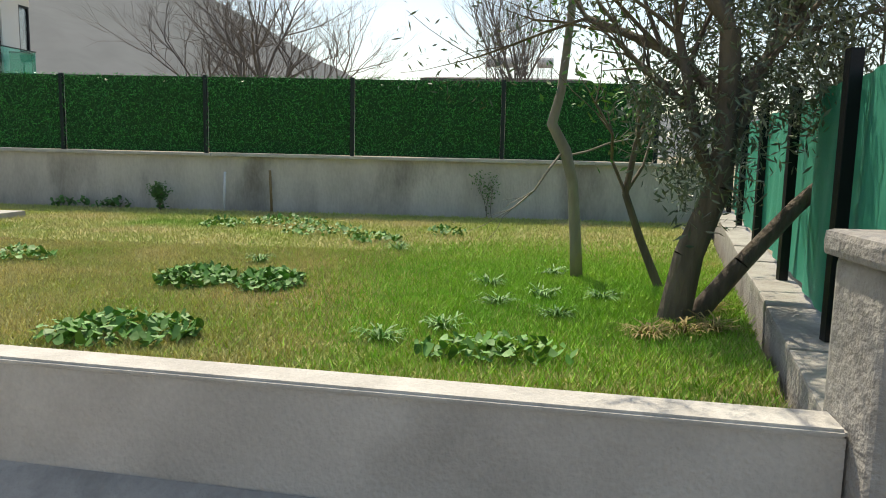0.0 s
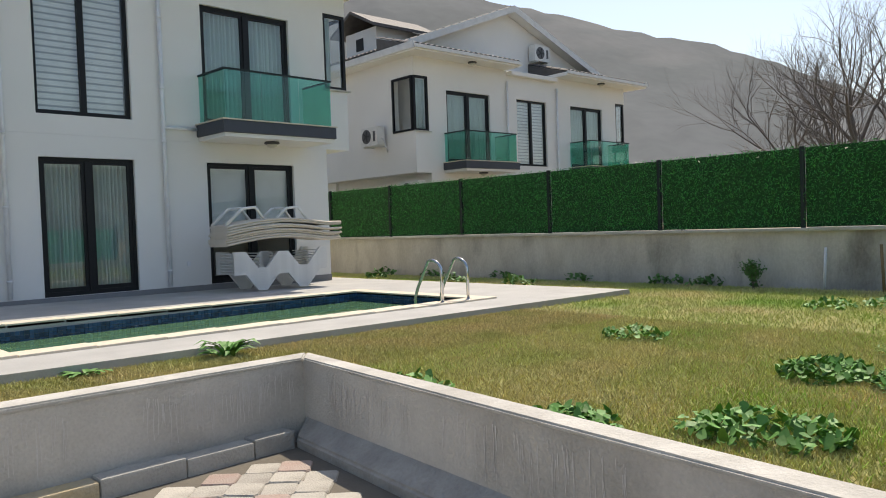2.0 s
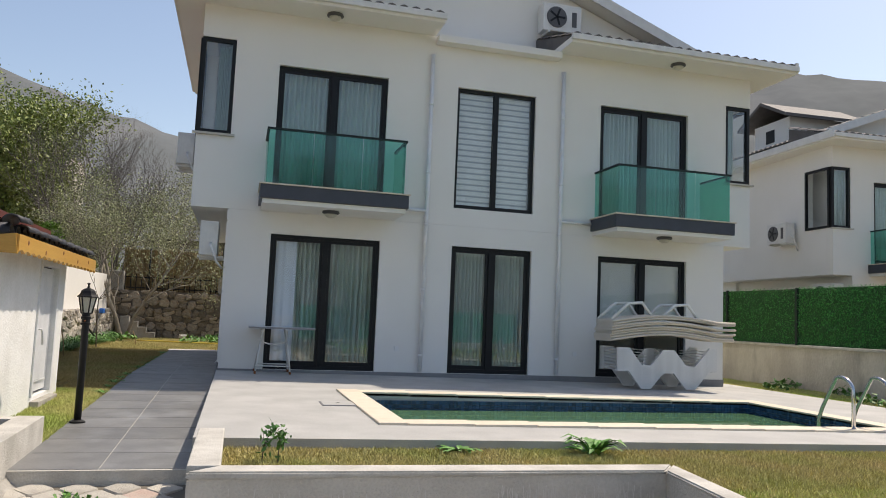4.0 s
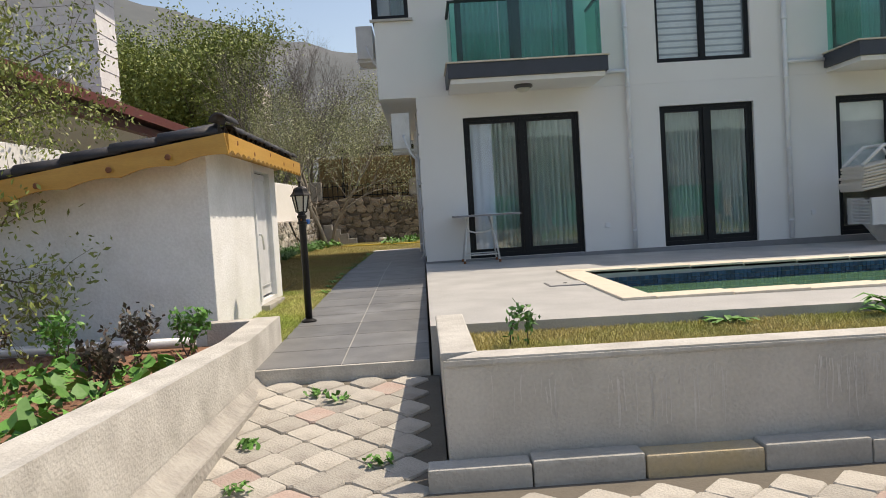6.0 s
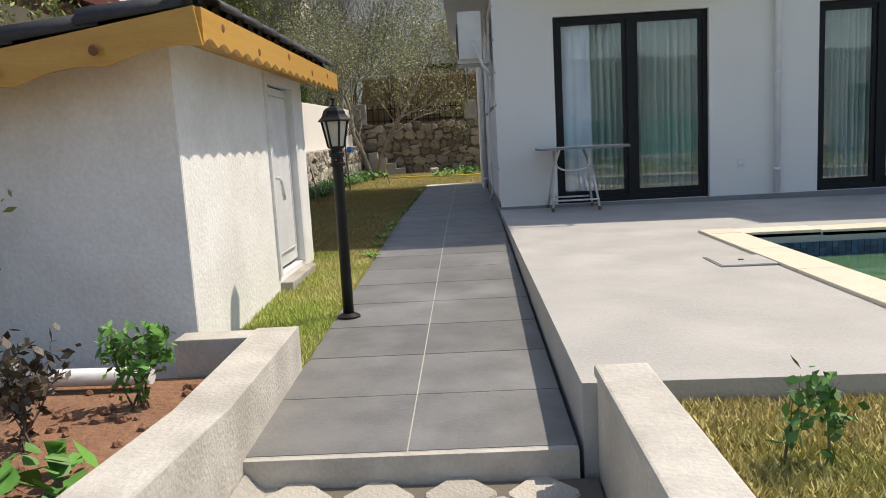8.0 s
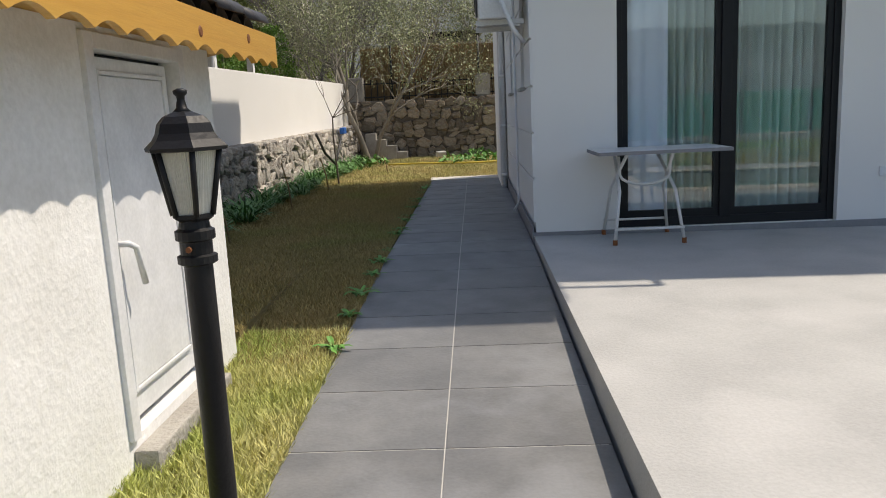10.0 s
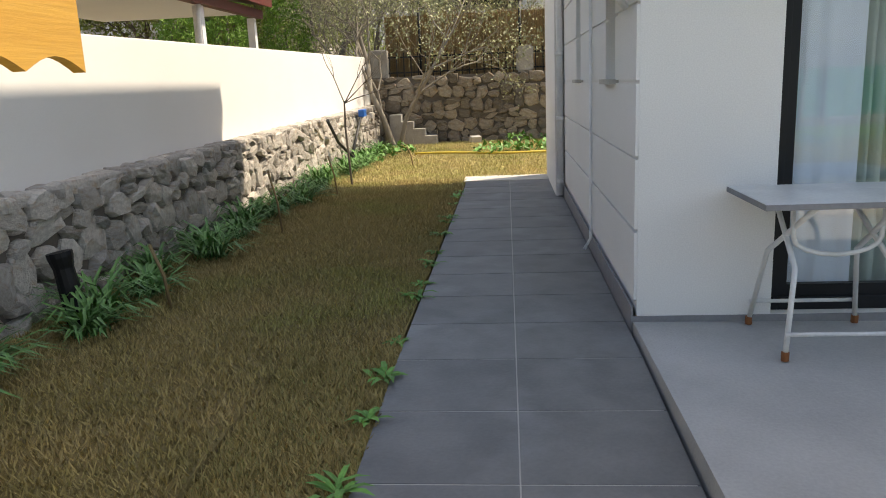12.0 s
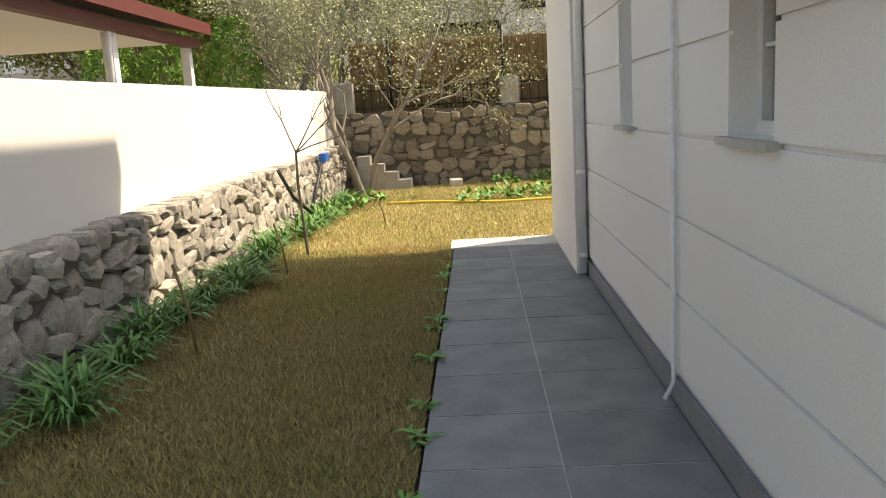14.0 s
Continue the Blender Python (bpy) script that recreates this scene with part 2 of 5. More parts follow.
def prism(pts, z0, z1, bevel=0.0):
    """A slab over the plan pts (anticlockwise); z0 and z1 are heights or lists of them."""
    bm = bmesh.new()
    n = len(pts)
    a = z0 if isinstance(z0, (list, tuple)) else [z0] * n
    b = z1 if isinstance(z1, (list, tuple)) else [z1] * n
    lo = [bm.verts.new((p[0], p[1], h)) for p, h in zip(pts, a)]
    hi = [bm.verts.new((p[0], p[1], h)) for p, h in zip(pts, b)]
    bm.faces.new(lo[::-1]), bm.faces.new(hi)
    for i in range(n):
        j = (i + 1) % n
        bm.faces.new((lo[i], lo[j], hi[j], hi[i]))
    if bevel:
        bmesh.ops.bevel(bm, geom=list(bm.edges), offset=bevel, segments=2, affect="EDGES")
    return bm


def tube(bm, pts, radii, n=8, cap=True):
    """A round bar along pts."""
    pts = [Vector(p) for p in pts]
    if not isinstance(radii, (list, tuple)):
        radii = [radii] * len(pts)
    rings = []
    for i, p in enumerate(pts):
        d = (pts[min(i + 1, len(pts) - 1)] - pts[max(i - 1, 0)]).normalized()
        u = d.orthogonal().normalized() if i == 0 else (u - d * u.dot(d)).normalized()
        v = d.cross(u)
        rings.append([bm.verts.new(p + (u * math.cos(k * math.tau / n) + v * math.sin(k * math.tau / n)) * radii[i]) for k in range(n)])
    for a, b in zip(rings, rings[1:]):
        for k in range(n):
            bm.faces.new((a[k], a[(k + 1) % n], b[(k + 1) % n], b[k])).smooth = True
    if cap:
        bm.faces.new(rings[0][::-1]), bm.faces.new(rings[-1])
    return bm


def lathe(profile, n=24, centre=(0, 0)):
    bm = bmesh.new()
    rings = [[bm.verts.new((centre[0] + r * math.cos(k * math.tau / n), centre[1] + r * math.sin(k * math.tau / n), z)) for k in range(n)] for r, z in profile]
    for a, b in zip(rings, rings[1:]):
        for k in range(n):
            bm.faces.new((a[k], a[(k + 1) % n], b[(k + 1) % n], b[k]))
    bm.faces.new(rings[0][::-1]), bm.faces.new(rings[-1])
    return bm


def wall_cells(x0, x1, z0, z1, y0, y1, holes):
    """A wall in the xz plane with openings (xa, xb, za, zb) that go through."""
    holes = [(max(a, x0), min(b, x1), max(c, z0), min(d, z1)) for a, b, c, d in holes if c < z1 and d > z0]
    xs = sorted({x0, x1, *(v for h in holes for v in h[:2])})
    zs = sorted({z0, z1, *(v for h in holes for v in h[2:])})
    bm = bmesh.new()
    for xa, xb in zip(xs, xs[1:]):
        run = None
        for za, zb in zip(zs, zs[1:]):
            open_ = any(h[0] <= xa and xb <= h[1] and h[2] <= za and zb <= h[3] for h in holes)
            if open_:
                if run:
                    cube(bm, xa, xb, y0, y1, *run)
                run = None
            else:
                run = (run[0], zb) if run else (za, zb)
        if run:
            cube(bm, xa, xb, y0, y1, *run)
    return bm


def swap(bm, m):
    bm.transform(m)
    return bm


def deck_z(x):
    return -0.011 * x


def walk_z(y):
    return -0.045 if y > -0.417 else -0.045 + (y + 0.417) * 0.029


def paver_z(y):
    return -0.31 + max(-1.65, min(0.0, y + 6.5)) * 0.11


# ---- ground and lawns ----
tagged(part("ground", prism([(-1500, -1500), (1500, -1500), (1500, 1500), (-1500, 1500)], -1.2, -0.62), "earth"), "bare dry earth running out to the hills", "ground", kind="structure")
LAWN = [(2.95, -8.25), (2.3, -13.9), (7.0, -15.0), (11.55, -16.1), (11.55, 14), (9.8, 14), (9.8, -6.55), (0.2, -6.5), (0.2, -8.0), (2.95, -8.0)]
tagged(part("lawn", prism(LAWN, -0.62, [-0.085 - 0.0095 * p[0] for p in LAWN]), "lawn"), "sunlit lawn of patchy green and straw-coloured grass", "lawn", kind="structure")
NOOK = [(-1.78, -0.2), (-1.78, -5.55), (-1.2, -5.55), (-1.2, -0.2)]
tagged(part("lawn", prism(NOOK, -0.62, [walk_z(p[1]) - 0.012 for p in NOOK]), "lawn"), "strip of green grass between the shed and the walkway", "lawn", kind="structure")
SIDE = [(-3.7, -2.4), (-1.785, -2.4), (-1.785, -0.2), (-1.22, -0.2), (-1.22, 6.6), (9.8, 6.9), (9.8, 13.4), (-3.7, 13.4)]
tagged(part("lawn", prism(SIDE, -0.62, -0.06), "dry"), "side lawn of brown winter grass along a stone wall", "lawn", kind="structure")


def inside(poly, x, y):
    c = np.zeros(len(x), bool)
    for (xa, ya), (xb, yb) in zip(poly, poly[1:] + poly[:1]):
        if ya != yb:
            c ^= ((ya > y) != (yb > y)) & (x < (xb - xa) * (y - ya) / (yb - ya) + xa)
    return c


def grass(name, poly, x0, x1, y0, y1, count, z, material, label, tall=0.05, seed=1, spot=None):
    r = np.random.default_rng(seed)
    x, y = r.uniform(x0, x1, count), r.uniform(y0, y1, count)
    if spot:
        x, y = r.normal(spot[0], spot[2], count), r.normal(spot[1], spot[3], count)
    k = inside(poly, x, y)
    x, y = x[k], y[k]
    n = len(x)
    z = z - 0.0095 * x if z < -0.07 else np.where((y < -0.2) & (x > -1.78), -0.057 + (np.minimum(y, -0.2) + 0.2) * 0.028, z)
    a, h = r.uniform(0, 6.28, n), tall * r.uniform(0.5, 1.3, n)
    lean, b, w = r.uniform(0.2, 1.1, n) * h, r.uniform(0, 6.28, n), r.uniform(0.003, 0.006, n)
    v = np.empty((n, 3, 3))
    v[:, 0] = np.stack((x - np.cos(a) * w, y - np.sin(a) * w, z), 1)
    v[:, 1] = np.stack((x + np.cos(a) * w, y + np.sin(a) * w, z), 1)
    v[:, 2] = np.stack((x + np.cos(b) * lean, y + np.sin(b) * lean, z + h), 1)
    ob = soup(name, v.reshape(-1, 3), np.arange(3 * n).reshape(-1, 3), material)
    return tagged(ob, label, "grass", kind="stuff")


grass("lawn_grass", LAWN, 2.3, 7.2, -15, -8, 190000, -0.085, "blade", "short green and straw lawn grass", 0.028, 1)
grass("lawn_grass", LAWN, 0.2, 7.2, -8.0, -6.5, 130000, -0.085, "straw_blade", "short straw lawn grass beside the pool deck", 0.032, 2)
grass("lawn_grass", LAWN, 2.3, 7.2, -12, -8, 60000, -0.085, "straw_blade", "straw-coloured blades among the lawn grass", 0.03, 8)
grass("lawn_grass", LAWN, 3.2, 8.2, -15, -11.6, 90000, -0.085, "green_blade", "lush green grass round the olive tree", 0.045, 9, (5.2, -13.4, 1.3, 0.85))
grass("lawn_grass", LAWN, 7.2, 11.55, -16, 4, 120000, -0.085, "blade", "short lawn grass by the hedge wall", 0.04, 3)
grass("side_grass", SIDE, -3.6, -1.15, -5.6, 6.5, 170000, -0.06, "dry_blade", "short brown winter grass in the shade", 0.035, 4)
grass("side_grass", NOOK, -1.8, -1.15, -2.8, -0.1, 22000, -0.06, "dry_blade", "short brown grass beside the walkway", 0.035, 7)
grass("side_grass", SIDE, -3.6, 4, 5.5, 13.4, 110000, -0.06, "straw_blade", "short straw grass at the end of the path", 0.045, 5)
grass("side_grass", NOOK, -1.9, -1.15, -5.5, -2.3, 34000, -0.06, "blade", "fresh green grass by the shed", 0.045, 6)

# ---- terrace, pool, walkway ----
PX0, PX1, PY0, PY1 = 1.8, 7.4, -5.45, -3.0


def deck_slab(x0, x1, y0, y1):
    return prism([(x0, y0), (x1, y0), (x1, y1), (x0, y1)], -0.62, [deck_z(x0), deck_z(x1), deck_z(x1), deck_z(x0)])


deck = thing("terrace", "pale grey stone terrace round the pool", "terrace", kind="structure")
for r in ((0.0, PX0, -6.5, 0.0), (PX1, 9.75, -6.5, 6.0), (PX0, PX1, -6.5, PY0), (PX0, PX1, PY1, 0.0)):
    part("paving", deck_slab(*r), "deck", deck)
pool = thing("swimming_pool", "half-murky green pool with blue mosaic waterline and cream stone edge", "pool", kind="structure")
ZP = -0.05
rim = [(PX0, PY0, 1, 0, PX1 - PX0), (PX0, PY1, 1, 0, PX1 - PX0), (PX0, PY0, 0, 1, PY1 - PY0), (PX1, PY0, 0, 1, PY1 - PY0)]
tile_me = {}
for x, y, dx, dy, ln in rim:
    n = int(ln / 0.62)
    s = ln / n
    for i in range(n):
        key = (dx, round(s, 3))
        side = -1 if (x, y) == (PX0, PY0) else 1
        a = x + dx * i * s, y + dy * i * s
        if dx:
            yy = (y - 0.27, y) if y == PY0 else (y, y + 0.27)
            r = (a[0] + 0.003, a[0] + s - 0.003, *yy)
        else:
            xx = (x - 0.27, x) if x == PX0 else (x, x + 0.27)
            r = (*xx, a[1] + 0.003, a[1] + s - 0.003)
        zz = deck_z((r[0] + r[1]) / 2)
        part("coping_stone", boxes((*r, zz - 0.03, zz + 0.022), bevel=0.006), "coping", pool)
for xx in ((PX0 - 0.27, PX0 - 0.003), (PX1 + 0.003, PX1 + 0.27)):
    for yy in ((PY0 - 0.27, PY0 - 0.003), (PY1 + 0.003, PY1 + 0.27)):
        zz = deck_z(xx[0])
        part("coping_stone", boxes((*xx, *yy, zz - 0.03, zz + 0.022), bevel=0.006), "coping", pool)
part("basin", boxes((PX0, PX1, PY0, PY1, -0.6, -0.58)), "mosaic", pool)
bm = bmesh.new()
for i in range(int((PX1 - PX0) / 0.05)):
    for j in range(5):
        x, z = PX0 + i * 0.05, -0.06 - j * 0.05 - 0.04
        cube(bm, x + 0.002, x + 0.048, PY1 - 0.012, PY1 - 0.002, z - 0.046, z)
for i in range(int((PY1 - PY0) / 0.05)):
    for j in range(5):
        y, z = PY0 + i * 0.05, -0.06 - j * 0.05 - 0.04
        cube(bm, PX1 - 0.012, PX1 - 0.002, y + 0.002, y + 0.048, z - 0.046, z)
        cube(bm, PX0 + 0.002, PX0 + 0.012, y + 0.002, y + 0.048, z - 0.046, z)
tagged(part("mosaic_tiles", bm, "mosaic", pool, "small blue mosaic tiles at the waterline"), kind="stuff")
tagged(part("water", boxes((PX0 + 0.013, PX1 - 0.013, PY0 + 0.002, PY1 - 0.013, -0.5, -0.215)), "water", pool, "still murky green water"), kind="stuff")
hatch = thing("deck_hatch", "square grey skimmer lid flush in the terrace", "hatch", (1.36, -4.2, deck_z(1.36)))
part("lid", boxes((-0.17, 0.17, -0.17, 0.17, 0.004, 0.012), bevel=0.003), "deck", hatch)
part("lid_frame", boxes((-0.185, -0.172, -0.185, 0.185, 0.0, 0.008), (0.172, 0.185, -0.185, 0.185, 0.0, 0.008), (-0.172, 0.172, -0.185, -0.172, 0.0, 0.008), (-0.172, 0.172, 0.172, 0.185, 0.0, 0.008)), "plinth", hatch)
# solid dark disc on the lid, its colour giving a finger hole's shade
part("finger_hole", lathe([(0.018, 0.011), (0.018, 0.016)], 12), "frame", hatch)


def ladder(x, y):
    ob = thing("pool_ladder", "polished steel grab rails of a pool ladder on the pool edge", "ladder", (x, y, deck_z(x)))
    for s in (0.0, 0.48):
        arc = [(s, -0.05, 0.0), (s, -0.05, 0.36)] + [(s, 0.13 - 0.18 * math.cos(a), 0.40 + 0.16 * math.sin(a)) for a in np.linspace(0.2, 1.9, 9)] + [(s, 0.40, 0.2), (s, 0.46, 0.06), (s, 0.46, -0.42)]
        part("rail", tube(bmesh.new(), arc, 0.021, 12), "steel", ob)
        part("flange", lathe([(0.05, 0.0), (0.05, 0.012), (0.03, 0.025)], 16, (s, -0.05)), "steel", ob)
    for z in (-0.3, -0.15):
        part("step", boxes((0.0, 0.48, 0.44, 0.49, z - 0.012, z + 0.012)), "steel", ob)
    return ob


ladder(6.72, -5.58)

path = thing("walkway", "sloping walkway of grey porcelain tiles", "walkway", kind="structure")
part("bed", prism([(-1.2, -6.5), (-0.03, -6.5), (-0.03, -0.417), (-1.2, -0.417)], -0.62, [walk_z(-6.5) - 0.003] * 2 + [-0.048] * 2), "grout", path)
part("bed", boxes((-1.2, -0.03, -0.4165, 6.2, -0.62, -0.048)), "grout", path)
for i in range(23):
    ya, yb = -6.5 + i * 0.553 + 0.005, -6.5 + (i + 1) * 0.553 - 0.005
    for xa, xb in ((-1.2, -0.623), (-0.617, -0.02)):
        part("tile", prism([(xa, ya), (xb, ya), (xb, yb), (xa, yb)], [walk_z(ya) - 0.02] * 2 + [walk_z(yb) - 0.02] * 2, [walk_z(ya)] * 2 + [walk_z(yb)] * 2), "tile", path)
part("end_strip", boxes((-1.24, 0.0, 6.22, 6.75, -0.6, -0.035), bevel=0.005), "concrete_top", path, "pale concrete strip closing the walkway")
part("front_edge", prism([(-1.22, -6.53), (-0.02, -6.53), (-0.02, -6.5), (-1.22, -6.5)], -0.62, walk_z(-6.5) - 0.004), "concrete_top", path)

# ---- courtyard walls ----
low = thing("garden_wall", "low rendered grey concrete wall with pale trowelled top and lime streaks", "wall", kind="structure")
A, B, C = (0.05, -8.09), (2.92, -8.1), (2.13, -13.92)
part("wall_face", prism([A, B, (3.06, -7.93), (0.21, -7.93)], -0.62, 0.03), "concrete", low)
part("wall_face", prism([B, C, (2.28, -13.94), (3.06, -7.93)][::-1], -0.62, 0.03), "concrete", low)
part("wall_face", boxes((0.05, 0.21, -7.925, -6.51, -0.62, 0.03)), "concrete", low)
CAP = 0.012
part("wall_top", prism([(A[0] - CAP, A[1] - CAP), (B[0] - CAP, B[1] - CAP), (3.07, -7.92), (0.222, -7.92)], 0.031, [0.075, 0.055, 0.055, 0.075], 0.01), "concrete_top", low)
part("wall_top", prism([(3.074, -7.925), (B[0] - CAP, B[1] - CAP - 0.005), (C[0] - CAP, C[1]), (2.295, -13.94)], 0.031, [0.056, 0.056, 0.062, 0.062], 0.01), "concrete_top", low)
part("wall_top", boxes((0.038, 0.222, -7.918, -6.52, 0.031, 0.073), bevel=0.01), "concrete_top", low)
rs = random.Random(5)
bm = bmesh.new()


def run(bm, o, along, out, u, z0, length, w):
    """A thin wavering lime run down a wall face."""
    pts, off = [], 0.0
    for k in range(6):
        off += rs.gauss(0, 0.0025)
        pts.append((o + along * (u + off), z0 - length * k / 5, w * (1.0 if k < 4 else 0.7)))
    rows = [[bm.verts.new((*(p + along * sgn * ww + out * 0.003), z)) for sgn in (-1, 1)] for p, z, ww in pts]
    for a, b in zip(rows, rows[1:]):
        bm.faces.new((a[0], b[0], b[1], a[1]))


va, vb, vc = Vector(A), Vector(B), Vector(C)
for p, q, c0, c1, n in ((va, vb, 1.75, 2.8, 90), (va, vb, 0.75, 1.35, 30), (va, vb, 0.2, 0.6, 10), (vb, vc, 0.35, 1.3, 60), (vb, vc, 1.6, 2.8, 45)):
    al = (q - p).normalized()
    for i in range(n):
        run(bm, p, al, Vector((al.y, -al.x)), rs.uniform(c0, c1), -0.015 - rs.uniform(0, 0.09), rs.uniform(0.04, 0.26), rs.uniform(0.0012, 0.0035))
tagged(part("lime_streaks", bm, "streak", low, "pale lime runs down the wall"), kind="stuff")
foot = thing("wall_footing", "sloped mortar footing along the courtyard wall", "footing", kind="structure")
part("footing", prism([(2.76, -8.22), (B[0] + 0.02, -8.09), (2.15, -13.8), (1.98, -13.8)][::-1], -0.62, [-0.44, -0.34, -0.34, -0.44][::-1], 0.015), "old_concrete", foot)
kerbs = thing("kerb_row", "row of worn kerb stones, one faded yellow, along the wall foot", "kerb", kind="structure")
kx = -0.06
for i, ln in enumerate((0.48, 0.52, 0.55, 0.5, 0.45, 0.3)):
    part("kerb_stone", boxes((kx + 0.005, min(kx + ln, 2.74), -8.24, -8.095, -0.62, -0.40 + 0.012 * (i % 2)), bevel=0.014), "kerb_yellow" if i == 2 else "kerb", kerbs)
    kx += ln

left = thing("planter_wall", "pale rendered planter wall beside the paved yard", "wall", kind="structure")
PW = [(-1.2, -5.55), (-1.40, -5.55), (-1.40, -6.6), (-1.62, -9.3), (-2.2, -15), (-2.0, -15), (-1.36, -9.3), (-1.2, -6.6)]
part("wall_face", prism(PW, -0.62, [0.02, 0.02, 0.0, 0.03, 0.05, 0.05, 0.03, 0.0]), "concrete_top", left)
part("wall_face", boxes((-1.75, -1.405, -5.7, -5.55, -0.62, 0.015), bevel=0.008), "concrete_top", left)
part("skirting", prism([(-1.195, -5.6), (-1.195, -6.6), (-1.355, -9.3), (-2.0, -15), (-1.84, -15), (-1.22, -9.3), (-1.08, -6.6), (-1.1, -5.9)], -0.62, [-0.24, -0.27, -0.38, -0.4, -0.47, -0.46, -0.33, -0.3]), "old_concrete", left)
bed = thing("flower_bed", "flower bed of red soil beside the shed", "flower bed", kind="structure")
part("soil", prism([(-1.41, -5.72), (-4.8, -5.6), (-4.8, -15), (-2.2, -15), (-1.62, -9.3)], -0.62, [-0.16] * 5), "soil", bed)
bm = bmesh.new()
for i in range(900):
    x, y, s = rs.uniform(-3.8, -1.5), rs.uniform(-10, -5.8), rs.uniform(0.008, 0.03)
    bmesh.ops.create_icosphere(bm, subdivisions=1, radius=s, matrix=pose(x, y, -0.155, rs.uniform(0, 90), rs.uniform(0, 90), 0)) if i < 350 else None
tagged(part("soil_clods", bm, "soil", bed), kind="stuff")

# ---- pavers ----
yard = thing("paved_yard", "yard of worn hexagonal concrete pavers with mossy joints", "paving", kind="structure")
part("joint_bed", prism([(-2.2, -15.5), (2.7, -15.5), (2.9, -8.12), (0.04, -8.12), (0.04, -6.54), (-1.2, -6.54), (-1.2, -8.1), (-1.4, -9.3)], -0.7, [paver_z(-15) - 0.02] * 2 + [paver_z(-8.1) - 0.02] * 2 + [paver_z(-6.5) - 0.02] * 2 + [paver_z(-8.1) - 0.02, paver_z(-9) - 0.02]), "sand", yard)


def paver(a, c, b):
    """A nearly square lozenge with clipped corners and a worn edge."""
    bm = bmesh.new()
    pts = ((a, 0.012), (c, b), (-c, b), (-a, 0.012), (-a, -0.012), (-c, -b), (c, -b), (a, -0.012))
    ring = lambda s, z: [bm.verts.new((x * s, y * s, z)) for x, y in pts]
    lo, mid, hi = ring(1, -0.05), ring(1, -0.01), ring(0.94, 0.0)
    bm.faces.new(hi)
    for p, q in ((lo, mid), (mid, hi)):
        for k in range(8):
            bm.faces.new((p[k], p[(k + 1) % 8], q[(k + 1) % 8], q[k]))
    return bm


PA, PC, PB = 0.126, 0.014, 0.131
proto = part("paver", paver(PA * 0.975, PC, PB * 0.965), "paver", yard)
proto_red = part("paver", paver(PA * 0.97, PC, PB * 0.965), "paver_red", yard)
proto.location, proto_red.location = (-1.2, -11.9, paver_z(-11.9)), (-1.3, -12.4, paver_z(-12))
for i in range(-34, 20):
    for j in range(-10, 14):
        y = -7.55 + i * PB
        x = -0.577 + (j * 2 + i % 2) * (PA + PC)
        lo_x = -1.06 - max(0, -(y + 6.6)) * 0.055
        hi_x = 0.06 if y > -8.15 else 2.66 + (y + 8.1) * 0.13
        if not (lo_x - 0.08 < x < hi_x - 0.05 and -11.4 < y < -6.6):
            continue
        if x > -0.05 and y > -8.36:
            continue
        ob = new("paver", (proto_red if rs.random() < 0.1 else proto).data)
        ob.parent = yard
        ob.location = (x, y, paver_z(y) + rs.uniform(-0.006, 0.006))
        ob.rotation_euler = (rs.uniform(-0.025, 0.025) + 0.1 * (y > -8.1), rs.uniform(-0.025, 0.025), rs.uniform(-0.05, 0.05))


# ---- villas ----
def wavy(x0, x1, z0, z1, y, depth=0.03, waves=9, seed=0):
    r = random.Random(seed)
    bm = bmesh.new()
    n = waves * 6
    rows = []
    for z in (z0, z1):
        rows.append([bm.verts.new((x0 + (x1 - x0) * i / n, y + depth * math.sin(i * math.tau / 6 + 0.6 * math.sin(i * 0.37 + seed)) * (0.6 + 0.4 * math.sin(i * 0.9)), z)) for i in range(n + 1)])
    for i in range(n):
        bm.faces.new((rows[0][i], rows[0][i + 1], rows[1][i + 1], rows[1][i])).smooth = True
    return bm


def window(parent, x0, x1, z0, z1, y=0.06, blind=False):
    """A dark two-leaf frame with two panes."""
    w = 0.055
    xm = (x0 + x1) / 2
    rows = [(x0, x0 + w, y, y + 0.09, z0, z1), (x1 - w, x1, y, y + 0.09, z0, z1), (x0 + w, x1 - w, y, y + 0.09, z1 - w, z1), (x0 + w, x1 - w, y, y + 0.09, z0, z0 + w * 1.3), (xm - w * 0.8, xm + w * 0.8, y - 0.008, y + 0.08, z0 + w, z1 - w)]
    f = part("window", boxes(*rows, bevel=0.005), "frame", parent, "dark aluminium two-leaf glazed opening")
    v = 0.045
    for a, b in ((x0 + w, xm - w * 0.8), (xm + w * 0.8, x1 - w)):
        if not blind:
            part("sash", boxes((a, a + v, y + 0.015, y + 0.06, z0 + w * 1.3, z1 - w), (b - v, b, y + 0.015, y + 0.06, z0 + w * 1.3, z1 - w), (a + v, b - v, y + 0.015, y + 0.06, z1 - w - v, z1 - w), (a + v, b - v, y + 0.015, y + 0.06, z0 + w * 1.3, z0 + w * 1.3 + v * 1.4)), "frame", f)
        p = part("pane", boxes((a + 0.01, b - 0.01, y + 0.035, y + 0.041, z0 + w, z1 - w)), "pane", f)
        p.visible_shadow = False
    return f


